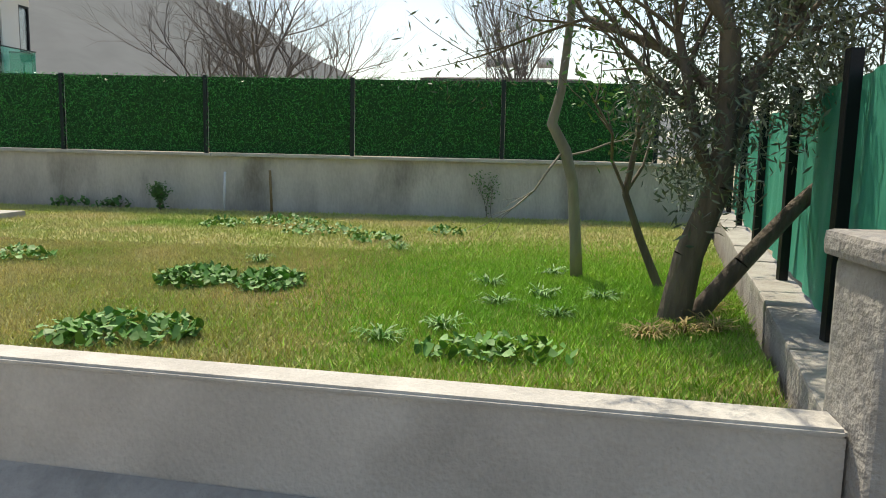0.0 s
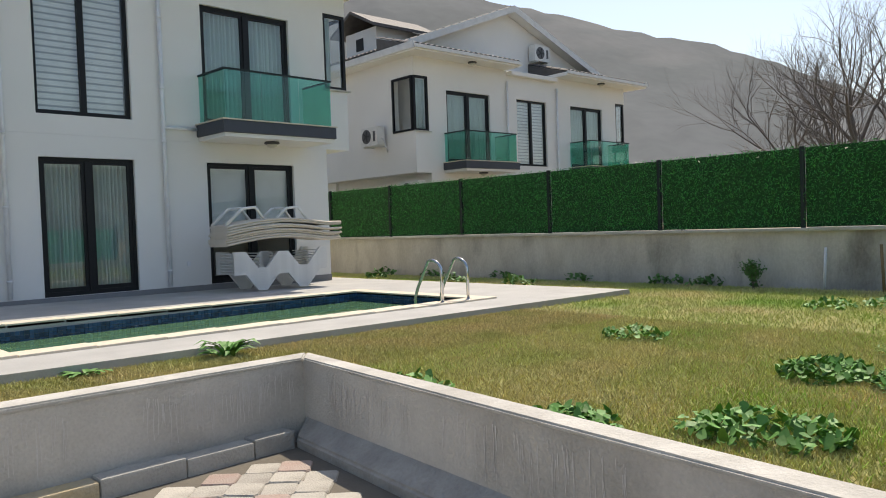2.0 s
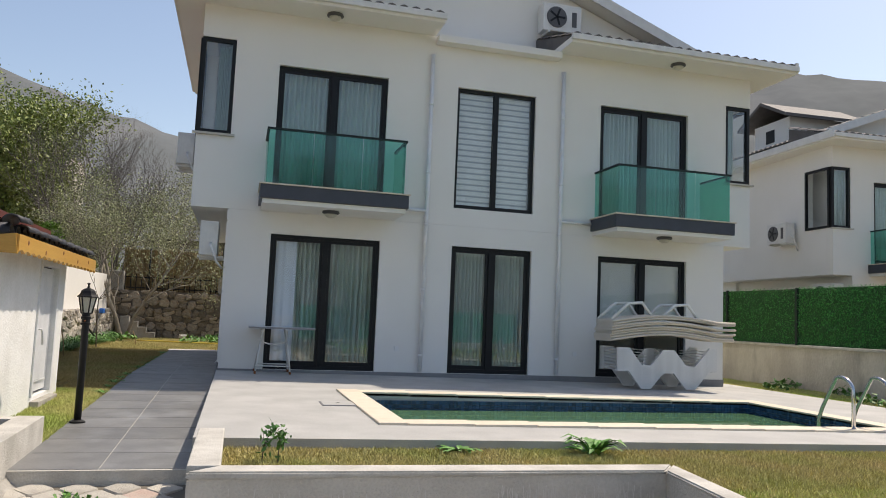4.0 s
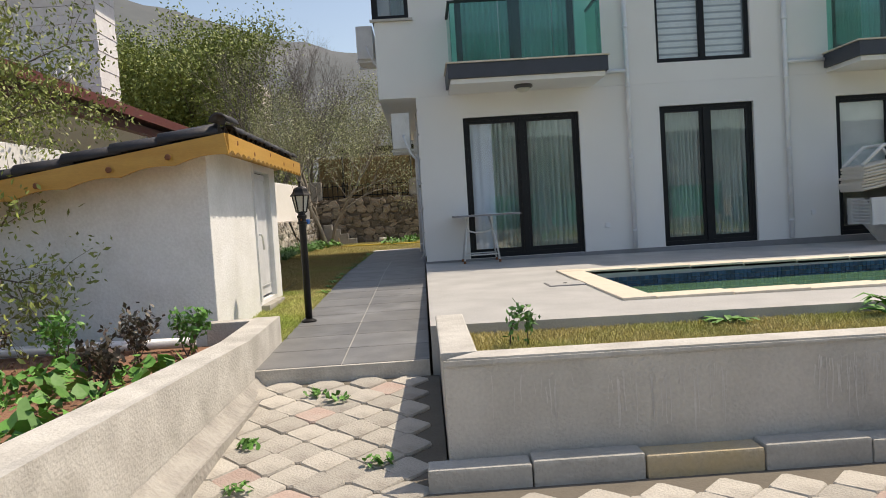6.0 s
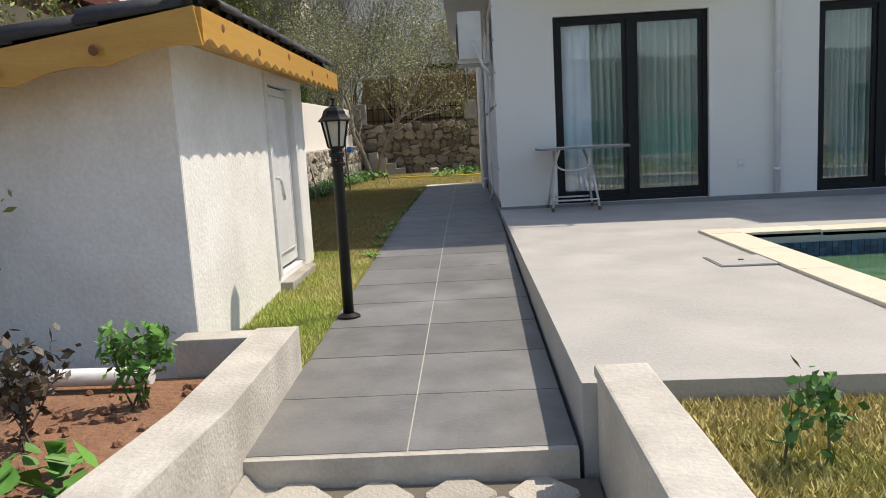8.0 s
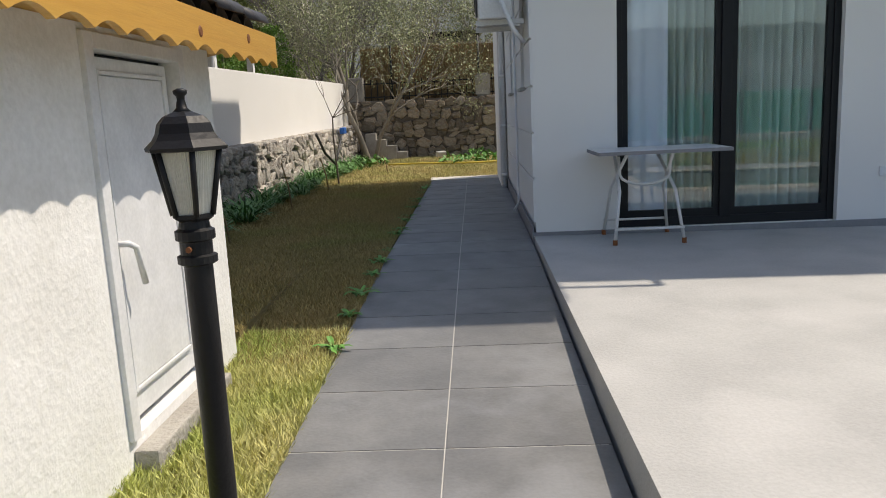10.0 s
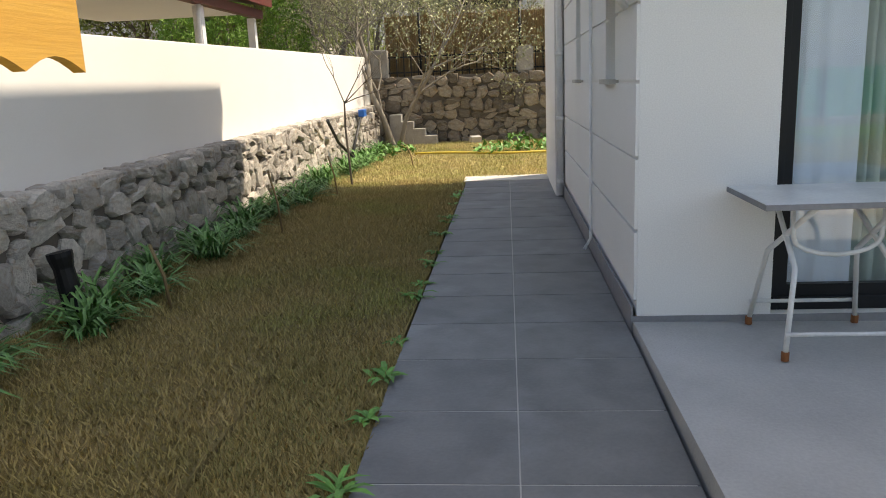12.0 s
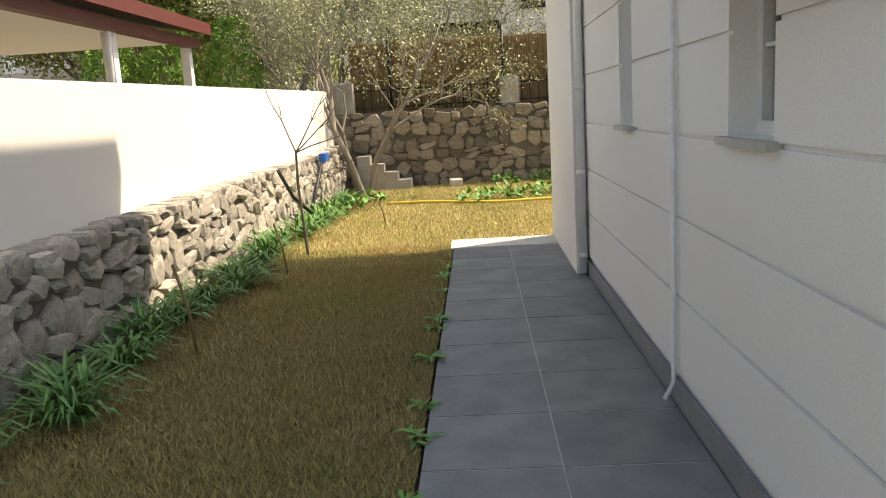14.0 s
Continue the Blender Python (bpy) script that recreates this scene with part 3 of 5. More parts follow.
def eave_tiles(bm, x0, x1, y0, y1, z0, z1):
    """Rows of rounded tiles on a slope that rises from y0 to y1."""
    n, rows = max(1, int((x1 - x0) / 0.2)), max(1, int(abs(y1 - y0) / 0.33))
    for i in range(n):
        for j in range(rows):
            xa, s = x0 + (x1 - x0) * i / n, (x1 - x0) / n
            ya, yb = y0 + (y1 - y0) * j / rows, y0 + (y1 - y0) * (j + 1.12) / rows
            za, zb = z0 + (z1 - z0) * j / rows + 0.025, z0 + (z1 - z0) * (j + 1.12) / rows + 0.005
            prof = [(xa + s * k / 4, 0.055 * math.sin(math.pi * k / 4)) for k in range(5)]
            a = [bm.verts.new((px, ya, za + h)) for px, h in prof]
            b = [bm.verts.new((px, yb, zb + h)) for px, h in prof]
            for k in range(4):
                bm.faces.new((a[k], a[k + 1], b[k + 1], b[k]))
            bm.faces.new(a[::-1])


def balcony(house, x0, x1):
    s = part("balcony", boxes((x0, x1, -0.970, -0.002, 2.63, 2.84), bevel=0.01), "slab", house, "anthracite balcony slab with green glass balustrade")
    part("soffit", boxes((x0 + 0.04, x1 - 0.04, -0.930, -0.003, 2.56, 2.629)), "plaster", s)
    part("nosing", boxes((x0 - 0.02, x1 + 0.02, -0.990, -0.004, 2.842, 2.862)), "coping", s)
    xs = [x0 + 0.07, (2 * x0 + x1) / 3, (x0 + 2 * x1) / 3, x1 - 0.07]
    for a, b in zip(xs, xs[1:]):
        part("glass_panel", boxes((a + 0.006, b - 0.006, -0.920, -0.908, 2.87, 3.69)), "green_glass", s).visible_shadow = False
    for x in (x0 + 0.07, x1 - 0.08):
        part("glass_panel", boxes((x, x + 0.012, -0.890, -0.02, 2.87, 3.69)), "green_glass", s).visible_shadow = False
    part("handrail", boxes((x0 + 0.05, x1 - 0.05, -0.935, -0.895, 3.69, 3.72), (x0 + 0.05, x0 + 0.09, -0.894, -0.02, 3.69, 3.72), (x1 - 0.09, x1 - 0.05, -0.894, -0.02, 3.69, 3.72)), "post", s)


def villa(loc):
    h = thing("villa", "two-storey white rendered villa with dark windows and tiled gable roof", "house", loc, group="white villas")
    D = 6.75
    ground = [(0.70, 2.49, 0.03, 2.2), (3.74, 5.21, 0.03, 2.2), (6.5, 8.32, 0.03, 2.2)]
    upper = [(-0.56, -0.03, 3.75, 5.32), (0.67, 2.5, 2.86, 5.0), (3.74, 5.21, 2.86, 5.0), (6.49, 8.32, 2.86, 5.0), (9.15, 9.7, 3.78, 5.3)]
    part("wall", wall_cells(0.0185, 9.12, 0, 2.55, 0, 0.22, ground), "plaster", h)
    part("wall", wall_cells(-0.56, 9.7, 2.552, 5.86, 0, 0.22, upper), "plaster", h)
    part("plinth", boxes((-0.012, 9.13, -0.012, -0.001, -0.12, 0.028)), "plinth", h)
    for r in ((8.9, 9.12, 0.222, D, -0.2, 2.55), (9.48, 9.7, 1.0, 4.4, 2.552, 5.86), (0.0, 9.12, D - 0.2, D, -0.2, 5.86), (-0.56, -0.34, 1.0, 4.4, 2.552, 5.86), (-0.56, -0.34, 0.222, 1.0, 2.552, 3.75), (9.48, 9.7, 0.222, 1.0, 2.552, 3.78), (-0.56, -0.34, 0.222, 1.0, 5.32, 5.86), (9.48, 9.7, 0.222, 1.0, 5.3, 5.86), (-0.34, 0.0, 4.2, 4.4, 2.552, 5.86)):
        part("wall", boxes(r), "plaster", h)
    # grooved side wall with two window openings
    side = wall_cells(0.222, D, -0.2, 5.86, -0.22, -0.018, [(0.75, 1.17, 1.25, 2.2), (2.84, 3.22, 1.25, 2.2)])
    part("wall", swap(side, pose(0, 0, 0, 0, 0, 90)), "plaster", h)
    for za in np.arange(0.11, 2.5, 0.375):
        b = wall_cells(-0.0, 4.75, za + 0.009, min(za + 0.366, 2.54), 0.001, 0.017, [(0.75, 1.17, 1.25, 2.2), (2.84, 3.22, 1.25, 2.2)])
        swap(b, pose(0, 0, 0, 0, 0, 90))
        bmesh.ops.translate(b, verts=b.verts, vec=(0.0185, 0, 0))
        part("wall_panel", b, "plaster", h)
    part("plinth", boxes((-0.012, 0.0, 0.0, D, -0.1, 0.08)), "plinth", h)
    part("pilaster", boxes((-0.1, -0.002, 4.76, D, -0.1, 5.86)), "plaster", h)
    for ya, yb, z in ((0.71, 1.21, 1.25), (2.80, 3.26, 1.25)):
        part("window_sill", boxes((-0.035, 0.15, ya, yb, z - 0.03, z - 0.001)), "concrete_top", h)
        f = part("window", boxes((0.1, 0.15, ya + 0.04, ya + 0.09, z, 2.2), (0.1, 0.15, yb - 0.09, yb - 0.04, z, 2.2), (0.1, 0.15, ya + 0.09, yb - 0.09, z, z + 0.05), (0.1, 0.15, ya + 0.09, yb - 0.09, 2.15, 2.2), (0.11, 0.13, ya + 0.09, yb - 0.09, z + 0.30, z + 0.315), (0.11, 0.13, ya + 0.09, yb - 0.09, z + 0.6, z + 0.615)), "white_metal", h)
        part("pane", boxes((0.135, 0.14, ya + 0.09, yb - 0.09, z + 0.05, 2.15)), "pane", f).visible_shadow = False
    # floors and ceilings
    part("floor_slab", boxes((0.0, 9.1, 0.222, D - 0.2, -0.2, 0.02)), "room", h)
    part("floor_slab", boxes((-0.34, 9.48, 0.222, D - 0.2, 2.556, 2.82), (-0.55, -0.02, 0.222, 4.4, 2.553, 2.6), (9.12, 9.7, 0.222, 4.4, 2.553, 2.6)), "plaster", h)
    part("partition", boxes((0.25, 8.88, 2.4, 2.5, 0.03, 2.5), (0.25, 9.4, 2.4, 2.5, 2.83, 5.5), (3.0, 3.1, 0.222, 2.4, 0.02, 5.5), (5.8, 5.9, 0.222, 2.4, 0.02, 5.5)), "room", h)
    # eaves
    # last box: unseen slab beyond the back wall, added to lengthen the lawn shadow
    part("eave", boxes((-1.0, 3.3, -0.62, 5.5, 5.861, 5.98), (3.302, 5.6, -0.22, -0.002, 5.70, 5.82), (3.302, 5.6, 0.222, 5.5, 5.861, 5.96), (5.602, 10.25, -0.62, 5.5, 5.861, 5.98), (-0.1, 9.12, 5.502, 7.65, 5.861, 5.95), bevel=0.008), "plaster", h, "white boxed eaves with an added rear slab")
    part("gutter", boxes((-1.03, 3.32, -0.68, -0.621, 5.91, 6.01), (5.58, 10.28, -0.68, -0.621, 5.91, 6.01), (-1.06, -1.001, -0.62, 5.5, 5.9, 6.1), (10.251, 10.31, -0.62, 5.5, 5.9, 6.1), bevel=0.01), "white_metal", h)
    bm = bmesh.new()
    eave_tiles(bm, -1.0, 3.3, -0.62, 1.1, 5.99, 6.5)
    part("pent_roof", bm, "roof", h)
    bm = bmesh.new()
    eave_tiles(bm, 5.6, 10.25, -0.62, 1.1, 5.99, 6.5)
    part("pent_roof", bm, "roof", h)
    part("pent_base", prism([(-1.0, -0.62), (3.3, -0.62), (3.3, 1.09), (-1.0, 1.09)], 5.981, [5.984, 5.984, 6.49, 6.49]), "roof", h)
    part("pent_base", prism([(5.6, -0.62), (10.25, -0.62), (10.25, 1.09), (5.6, 1.09)], 5.981, [5.984, 5.984, 6.49, 6.49]), "roof", h)
    # gable
    XC, T = 4.58, 0.38
    bm = bmesh.new()
    f0 = [bm.verts.new(v) for v in ((-0.56, 1.1, 5.98), (9.7, 1.1, 5.98), (9.7, 1.1, 6.13), (XC, 1.1, 8.08), (-0.56, 1.1, 6.13))]
    bm.faces.new(f0)
    ex = bmesh.ops.extrude_face_region(bm, geom=list(bm.faces))
    bmesh.ops.translate(bm, verts=[v for v in ex["geom"] if isinstance(v, bmesh.types.BMVert)], vec=(0, 0.2, 0))
    part("gable_wall", bm, "plaster", h)
    for s, xe in ((-1, XC - 5.55), (1, XC + 5.7)):
        bm = bmesh.new()
        L = abs(xe - XC)
        ze, zc = 8.1 - L * T, 8.1
        q = [(xe, ze), (XC, zc), (XC, zc + 0.14), (xe, ze + 0.14)]
        lo = [bm.verts.new((x, 0.75, z)) for x, z in q]
        hi = [bm.verts.new((x, 5.55, z)) for x, z in q]
        bm.faces.new(lo), bm.faces.new(hi[::-1])
        for k in range(4):
            bm.faces.new((lo[k], hi[k], hi[(k + 1) % 4], lo[(k + 1) % 4]))
        bmesh.ops.recalc_face_normals(bm, faces=bm.faces)
        r = part("roof", bm, "plaster", h, "white roof slab with tiled top")
        bm = bmesh.new()
        eave_tiles(bm, -5.5, -0.78, 0.0, L, 0.0, L * T)
        m = Matrix(((0, -s, 0, xe if s > 0 else xe), (-1, 0, 0, 0), (0, 0, 1, ze + 0.15), (0, 0, 0, 1)))
        bm.transform(m)
        part("roof_tiles", bm, "roof", r, "rows of dark grey roof tiles")
        part("barge_board", prism([(xe, 0.70), (XC, 0.70), (XC, 0.748), (xe, 0.748)], [ze - 0.02, zc - 0.02, zc - 0.02, ze - 0.02], [ze + 0.2, zc + 0.2, zc + 0.2, ze + 0.2]), "white_metal", r)
    # small side dormer
    dm = part("dormer", boxes((0.7, 2.6, 3.3, 5.0, 6.5, 7.6)), "plaster", h, "white dormer with a small window")
    part("pane", boxes((0.68, 0.699, 4.0, 4.4, 6.95, 7.35)), "frame", dm)
    part("roof", swap(prism([(2.95, 0.3), (4.15, 0.3), (4.15, 3.2), (2.95, 3.2)], [7.5, 8.1, 8.1, 7.5], [7.6, 8.2, 8.2, 7.6]), Matrix(((0, 1, 0, 0), (1, 0, 0, 0), (0, 0, 1, 0), (0, 0, 0, 1)))), "roof", dm)
    part("roof", swap(prism([(4.15, 0.3), (5.35, 0.3), (5.35, 3.2), (4.15, 3.2)], [8.1, 7.5, 7.5, 8.1], [8.2, 7.6, 7.6, 8.2]), Matrix(((0, 1, 0, 0), (1, 0, 0, 0), (0, 0, 1, 0), (0, 0, 0, 1)))), "roof", dm)
    for g in ground:
        window(h, *g)
    for g in upper[1:4]:
        window(h, *g, blind=g[0] == 3.74)
    for g, sx in ((upper[0], -1), (upper[4], 1)):
        f = part("window", boxes((g[0], g[0] + 0.06, 0.02, 0.1, g[2], g[3]), (g[1] - 0.06, g[1], 0.02, 0.1, g[2], g[3]), (g[0] + 0.06, g[1] - 0.06, 0.02, 0.1, g[3] - 0.06, g[3]), (g[0] + 0.06, g[1] - 0.06, 0.02, 0.1, g[2], g[2] + 0.06)), "frame", h, "dark corner window")
        part("pane", boxes((g[0] + 0.06, g[1] - 0.06, 0.055, 0.061, g[2] + 0.06, g[3] - 0.06)), "pane", f).visible_shadow = False
        xo = g[0] if sx < 0 else g[1]
        part("side_frame", boxes((xo - 0.03, xo + 0.03, 0.102, 0.16, g[2], g[3]), (xo - 0.03, xo + 0.03, 0.94, 1.0, g[2], g[3]), (xo - 0.03, xo + 0.03, 0.16, 0.94, g[2], g[2] + 0.06), (xo - 0.03, xo + 0.03, 0.16, 0.94, g[3] - 0.06, g[3])), "frame", f)
        part("pane", boxes((xo - 0.003, xo + 0.003, 0.16, 0.94, g[2] + 0.06, g[3] - 0.06)), "pane", f).visible_shadow = False
        part("window_sill", boxes((g[0] - 0.06, g[1] + 0.06, -0.05, 0.02, g[2] - 0.035, g[2] - 0.001)), "concrete_top", f)
    balcony(h, 0.47, 2.74)
    balcony(h, 6.33, 8.66)
    # rain pipes, with a branch from each balcony
    for x, zt, bx in ((3.25, 5.5, 2.76), (5.71, 5.5, 6.31)):
        bm = tube(bmesh.new(), [(x, -0.06, 0.05), (x, -0.06, 2.7), (x, -0.06, zt)], 0.036, 10)
        tube(bm, [(bx, -0.06, 2.76), (x, -0.06, 2.76), (x, -0.06, 2.66)], 0.03, 8)
        for z in (0.3, 1.4, 2.5, 3.4, 4.6):
            tube(bm, [(x, -0.06, z), (x, -0.06, z + 0.04)], 0.043, 10)
        part("rain_pipe", bm, "pvc", h)
    for x, z in ((2.85, 0.42), (6.08, 0.42)):
        part("outdoor_socket", boxes((x - 0.035, x + 0.035, -0.02, -0.001, z - 0.04, z + 0.04), bevel=0.006), "pvc", h)
    return h


def soffit_lamp(x, y, z, house):
    ob = part("ceiling_lamp", lathe([(0.13, z), (0.14, z - 0.03), (0.11, z - 0.05)], 20, (x, y)), "ac_grey", house, "round dark-rimmed soffit lamp")
    part("glass", lathe([(0.1, z - 0.05), (0.085, z - 0.085), (0.04, z - 0.105)], 20, (x, y)), "lamp_glass", ob, smooth=True)


def settle(ob, m):
    ob.matrix_basis = m
    return ob


def ac_unit(m, group="outdoor air-conditioning units"):
    ob = thing("ac_unit", "white outdoor air-conditioning unit on wall brackets", "air conditioner", group=group)
    part("casing", boxes((-0.4, 0.4, -0.28, 0.0, 0.0, 0.55), bevel=0.015), "white_metal", ob)
    part("fan_guard", swap(lathe([(0.21, 0.0), (0.21, 0.014), (0.19, 0.018)], 24), pose(-0.12, -0.281, 0.28, 90)), "ac_grey", ob)
    for k in range(5):
        part("fan_blade", swap(boxes((-0.01, 0.17, -0.02, 0.02, 0.019, 0.024)), pose(-0.12, -0.281, 0.28, 90) @ pose(0, 0, 0, 0, 0, k * 72)), "iron", ob)
    part("label_bar", boxes((0.2, 0.3, -0.285, -0.281, 0.12, 0.42)), "ac_grey", ob)
    part("bracket", boxes((-0.3, -0.26, -0.3, 0.1, -0.04, 0.0), (0.26, 0.3, -0.3, 0.1, -0.04, 0.0)), "white_metal", ob)
    bm = tube(bmesh.new(), [(0.4, -0.1, 0.2), (0.47, -0.1, 0.15), (0.47, 0.0, -0.1), (0.4, 0.09, -0.2)], 0.02, 6)
    part("pipe", bm, "pvc", ob)
    ob.matrix_basis = m
    return ob


H1 = villa((0, 0, 0))
for x in (1.58, 7.51):
    soffit_lamp(x, -0.55, 2.559, H1)
for x in (1.5, 7.9):
    soffit_lamp(x, -0.3, 5.86, H1)
H2 = pose(15.19, 3.23, -0.08, 0, 0, -2.7)
copy_thing(H1, H2)
for base in (Matrix.Identity(4), H2):
    ac_unit(base @ pose(6.0, 1.03, 6.6))
    ac_unit(base @ pose(-0.66, 1.7, 3.45, 0, 0, -90))
    ac_unit(base @ pose(-0.12, 0.55, 1.8, 0, 0, -90))
    for i, (a, b, za, zb, c) in enumerate(((0.76, 1.55, 0.1, 2.14, "curtain"), (1.6, 2.44, 0.1, 2.14, "curtain"), (3.8, 4.46, 0.1, 2.14, "curtain"), (4.5, 5.15, 0.1, 2.14, "curtain"), (0.72, 1.56, 2.86, 4.94, "curtain"), (1.6, 2.45, 2.86, 4.94, "curtain"), (6.55, 7.38, 2.86, 4.94, "curtain"), (7.42, 8.27, 2.86, 4.94, "curtain"), (-0.3, -0.05, 3.8, 5.26, "curtain"), (9.2, 9.45, 3.8, 5.26, "curtain"))):
        cu = part("curtain", wavy(a, b, za, zb, 0.26, 0.10, 10, i), c)
        tagged(settle(cu, base), "pale sheer curtain hanging in folds behind the glass", "curtain", "sheer curtains")
    dr = part("drape", wavy(0.76, 1.14, 0.12, 2.14, 0.145, 0.012, 3, 4), "blue_curtain")
    tagged(settle(dr, base), "bluish white drape at the edge of the glass door", "curtain")
    bl = thing("roller_blind", "white zebra roller blind with narrow grey bands", "blind")
    for k in range(20):
        z = 2.92 + k * 0.102
        part("band", boxes((3.81, 5.14, 0.155, 0.16, z, z + 0.07)), "blind", bl)
    part("backing", boxes((3.81, 5.14, 0.165, 0.17, 2.9, 4.95)), "blind_dark", bl)
    b2 = thing("roller_blind", "plain white roller blinds behind the glass door", "blind")
    for a, b in ((6.58, 7.35), (7.46, 8.25)):
        part("blind_cloth", boxes((a, b, 0.165, 0.17, 0.8, 2.12)), "blind", b2)
    settle(bl, base), settle(b2, base)
# side wall pipes
sp = thing("corner_pipe", "white rain pipe at the back of the side wall", "pipe")
part("pipe", tube(bmesh.new(), [(-0.05, 4.70, -0.03), (-0.05, 4.70, 5.5)], 0.035, 10), "pvc", sp)
for z in (0.1, 0.8, 1.5, 2.2):
    part("clamp", tube(bmesh.new(), [(-0.05, 4.70, z), (-0.05, 4.70, z + 0.05)], 0.042, 10), "white_metal", sp)
cd = thing("conduit", "thin white conduit down the grooved side wall", "pipe")
part("pipe", tube(bmesh.new(), [(-0.02, 1.86, 4.5), (-0.02, 1.86, 0.06), (-0.07, 1.84, -0.02)], 0.012, 8), "pvc", cd)

# ---- hedge fence ----
fw = thing("boundary_wall", "grey rendered boundary wall with a thin capping under the hedge fence", "wall", kind="structure")
part("wall_face", boxes((11.66, 11.9, -16.4, 20, -0.62, 0.66)), "stained", fw)
for i in range(18):
    y = -16.4 + i * 2.0
    part("capping", boxes((11.58, 11.95, y + 0.004, y + 1.996, 0.662, 0.708 + 0.008 * (i % 2)), bevel=0.008), "concrete_top", fw)
fence = thing("hedge_fence", "artificial green hedge fence panels between dark posts", "fence")
r = np.random.default_rng(9)
for i in range(14):
    ya = -15.32 + i * 2.345
    part("post", boxes((11.68, 11.74, ya - 0.03, ya + 0.03, 0.7, 1.92), bevel=0.004), "post", fence)
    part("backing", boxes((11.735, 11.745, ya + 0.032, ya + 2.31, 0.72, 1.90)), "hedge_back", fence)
    n = 5200 if i < 7 else 3000
    y, z = r.uniform(ya + 0.03, ya + 2.32, n), r.uniform(0.73, 1.93, n)
    x = 11.70 + r.uniform(-0.035, 0.03, n)
    d = r.normal(size=(n, 3)) * (0.5, 1, 1)
    d /= np.linalg.norm(d, axis=1)[:, None]
    e = np.cross(d, r.normal(size=(n, 3)))
    e /= np.linalg.norm(e, axis=1)[:, None]
    c = np.stack((x, y, z), 1)
    v = np.stack((c - d * 0.026, c + e * 0.009, c + d * 0.026), 1)
    tagged(soup("hedge_leaves", v.reshape(-1, 3), np.arange(3 * n).reshape(-1, 3), "hedge", fence), kind="stuff")

# ---- green cloth fence and pillar ----
cf = thing("cloth_fence", "green shade cloth stretched between black posts on a low stone wall", "fence")
DX, DY = 0.971, -0.238
for s in (0.15, 1.25, 3.0, 5.0, 7.2, 9.4):
    part("post", swap(boxes((-0.03, 0.03, -0.03, 0.03, 0.0, 1.32), bevel=0.003), pose(2.2 + DX * s, -14.12 + DY * s, 0.02)), "iron", cf)
bm = bmesh.new()
n = 120
rows = [[bm.verts.new((2.25 + DX * 9.4 * i / n - DY * w, -14.16 + DY * 9.4 * i / n - 0.03 + DX * w, z)) for i in range(n + 1) for w in (0.012 * math.sin(i * 0.9 + z * 2) + 0.02 * math.sin(i * 0.31),)] for z in np.linspace(0.06, 1.24, 9)]
for a, b in zip(rows, rows[1:]):
    for i in range(n):
        bm.faces.new((a[i], a[i + 1], b[i + 1], b[i])).smooth = True
part("cloth", bm, "mesh_green", cf)
bw = thing("base_wall", "low weathered concrete base wall under the cloth fence", "wall", kind="structure")
for i in range(10):
    part("block", swap(boxes((i * 0.98, i * 0.98 + 0.975, -0.15, 0.13, -0.64, 0.01 + 0.008 * (i % 3)), bevel=0.015), pose(2.3, -14.08, 0, 0, 0, -13.8)), "old_concrete", bw)
pil = thing("gate_pillar", "weathered square concrete pillar with a flat cap", "pillar")
part("shaft", boxes((2.0, 2.34, -14.27, -13.93, -0.62, 0.56), bevel=0.03), "old_concrete", pil)
part("cap", boxes((1.97, 2.37, -14.30, -13.9, 0.555, 0.64), bevel=0.025), "old_concrete", pil)

# ---- shed ----
shed = thing("garden_shed", "small white rendered shed with pine fascia and dark tile roof", "shed")
part("wall", swap(wall_cells(-5.45, -2.66, -0.62, 1.40, -0.0, 0.15, [(-3.86, -3.02, -0.03, 1.375)]), pose(-1.72, 0, 0, 0, 0, 90) @ pose(0, 0, 0)), "rough_white", shed)
part("wall", prism([(-5.6, -5.46), (-1.722, -5.46), (-1.722, -5.3), (-5.6, -5.3)], -0.62, [0.75, 1.36, 1.36, 0.75]), "rough_white", shed)
part("wall", prism([(-5.6, -2.81), (-1.88, -2.81), (-1.88, -2.66), (-5.6, -2.66)], -0.62, [0.75, 1.3, 1.3, 0.75]), "rough_white", shed)
sd = part("door", boxes((-1.785, -1.755, -3.785, -3.095, 0.0, 1.305), bevel=0.006), "pvc", shed, "white plastic door")
part("panel", boxes((-1.754, -1.744, -3.70, -3.18, 0.12, 1.24), bevel=0.004), "pvc", sd)
part("panel_bead", boxes((-1.753, -1.738, -3.718, -3.703, 0.10, 1.26), (-1.753, -1.738, -3.177, -3.162, 0.10, 1.26), (-1.753, -1.738, -3.703, -3.177, 1.243, 1.258), (-1.753, -1.738, -3.703, -3.177, 0.102, 0.117), bevel=0.003), "pvc", sd)
part("door_frame", boxes((-1.79, -1.70, -3.86, -3.80, -0.03, 1.375), (-1.79, -1.70, -3.08, -3.02, -0.03, 1.375), (-1.79, -1.70, -3.80, -3.08, 1.32, 1.375), bevel=0.004), "pvc", sd)
# near-black sheet behind the leaf, colouring in the shadow line round it
part("door_gap", boxes((-1.80, -1.787, -3.80, -3.08, -0.02, 1.32)), "frame", sd)
part("handle", tube(bmesh.new(), [(-1.75, -3.745, 0.66), (-1.69, -3.745, 0.66), (-1.685, -3.70, 0.64), (-1.685, -3.66, 0.50)], 0.012, 8), "pvc", sd)
part("handle_plate", boxes((-1.754, -1.742, -3.765, -3.725, 0.46, 0.70)), "pvc", sd)
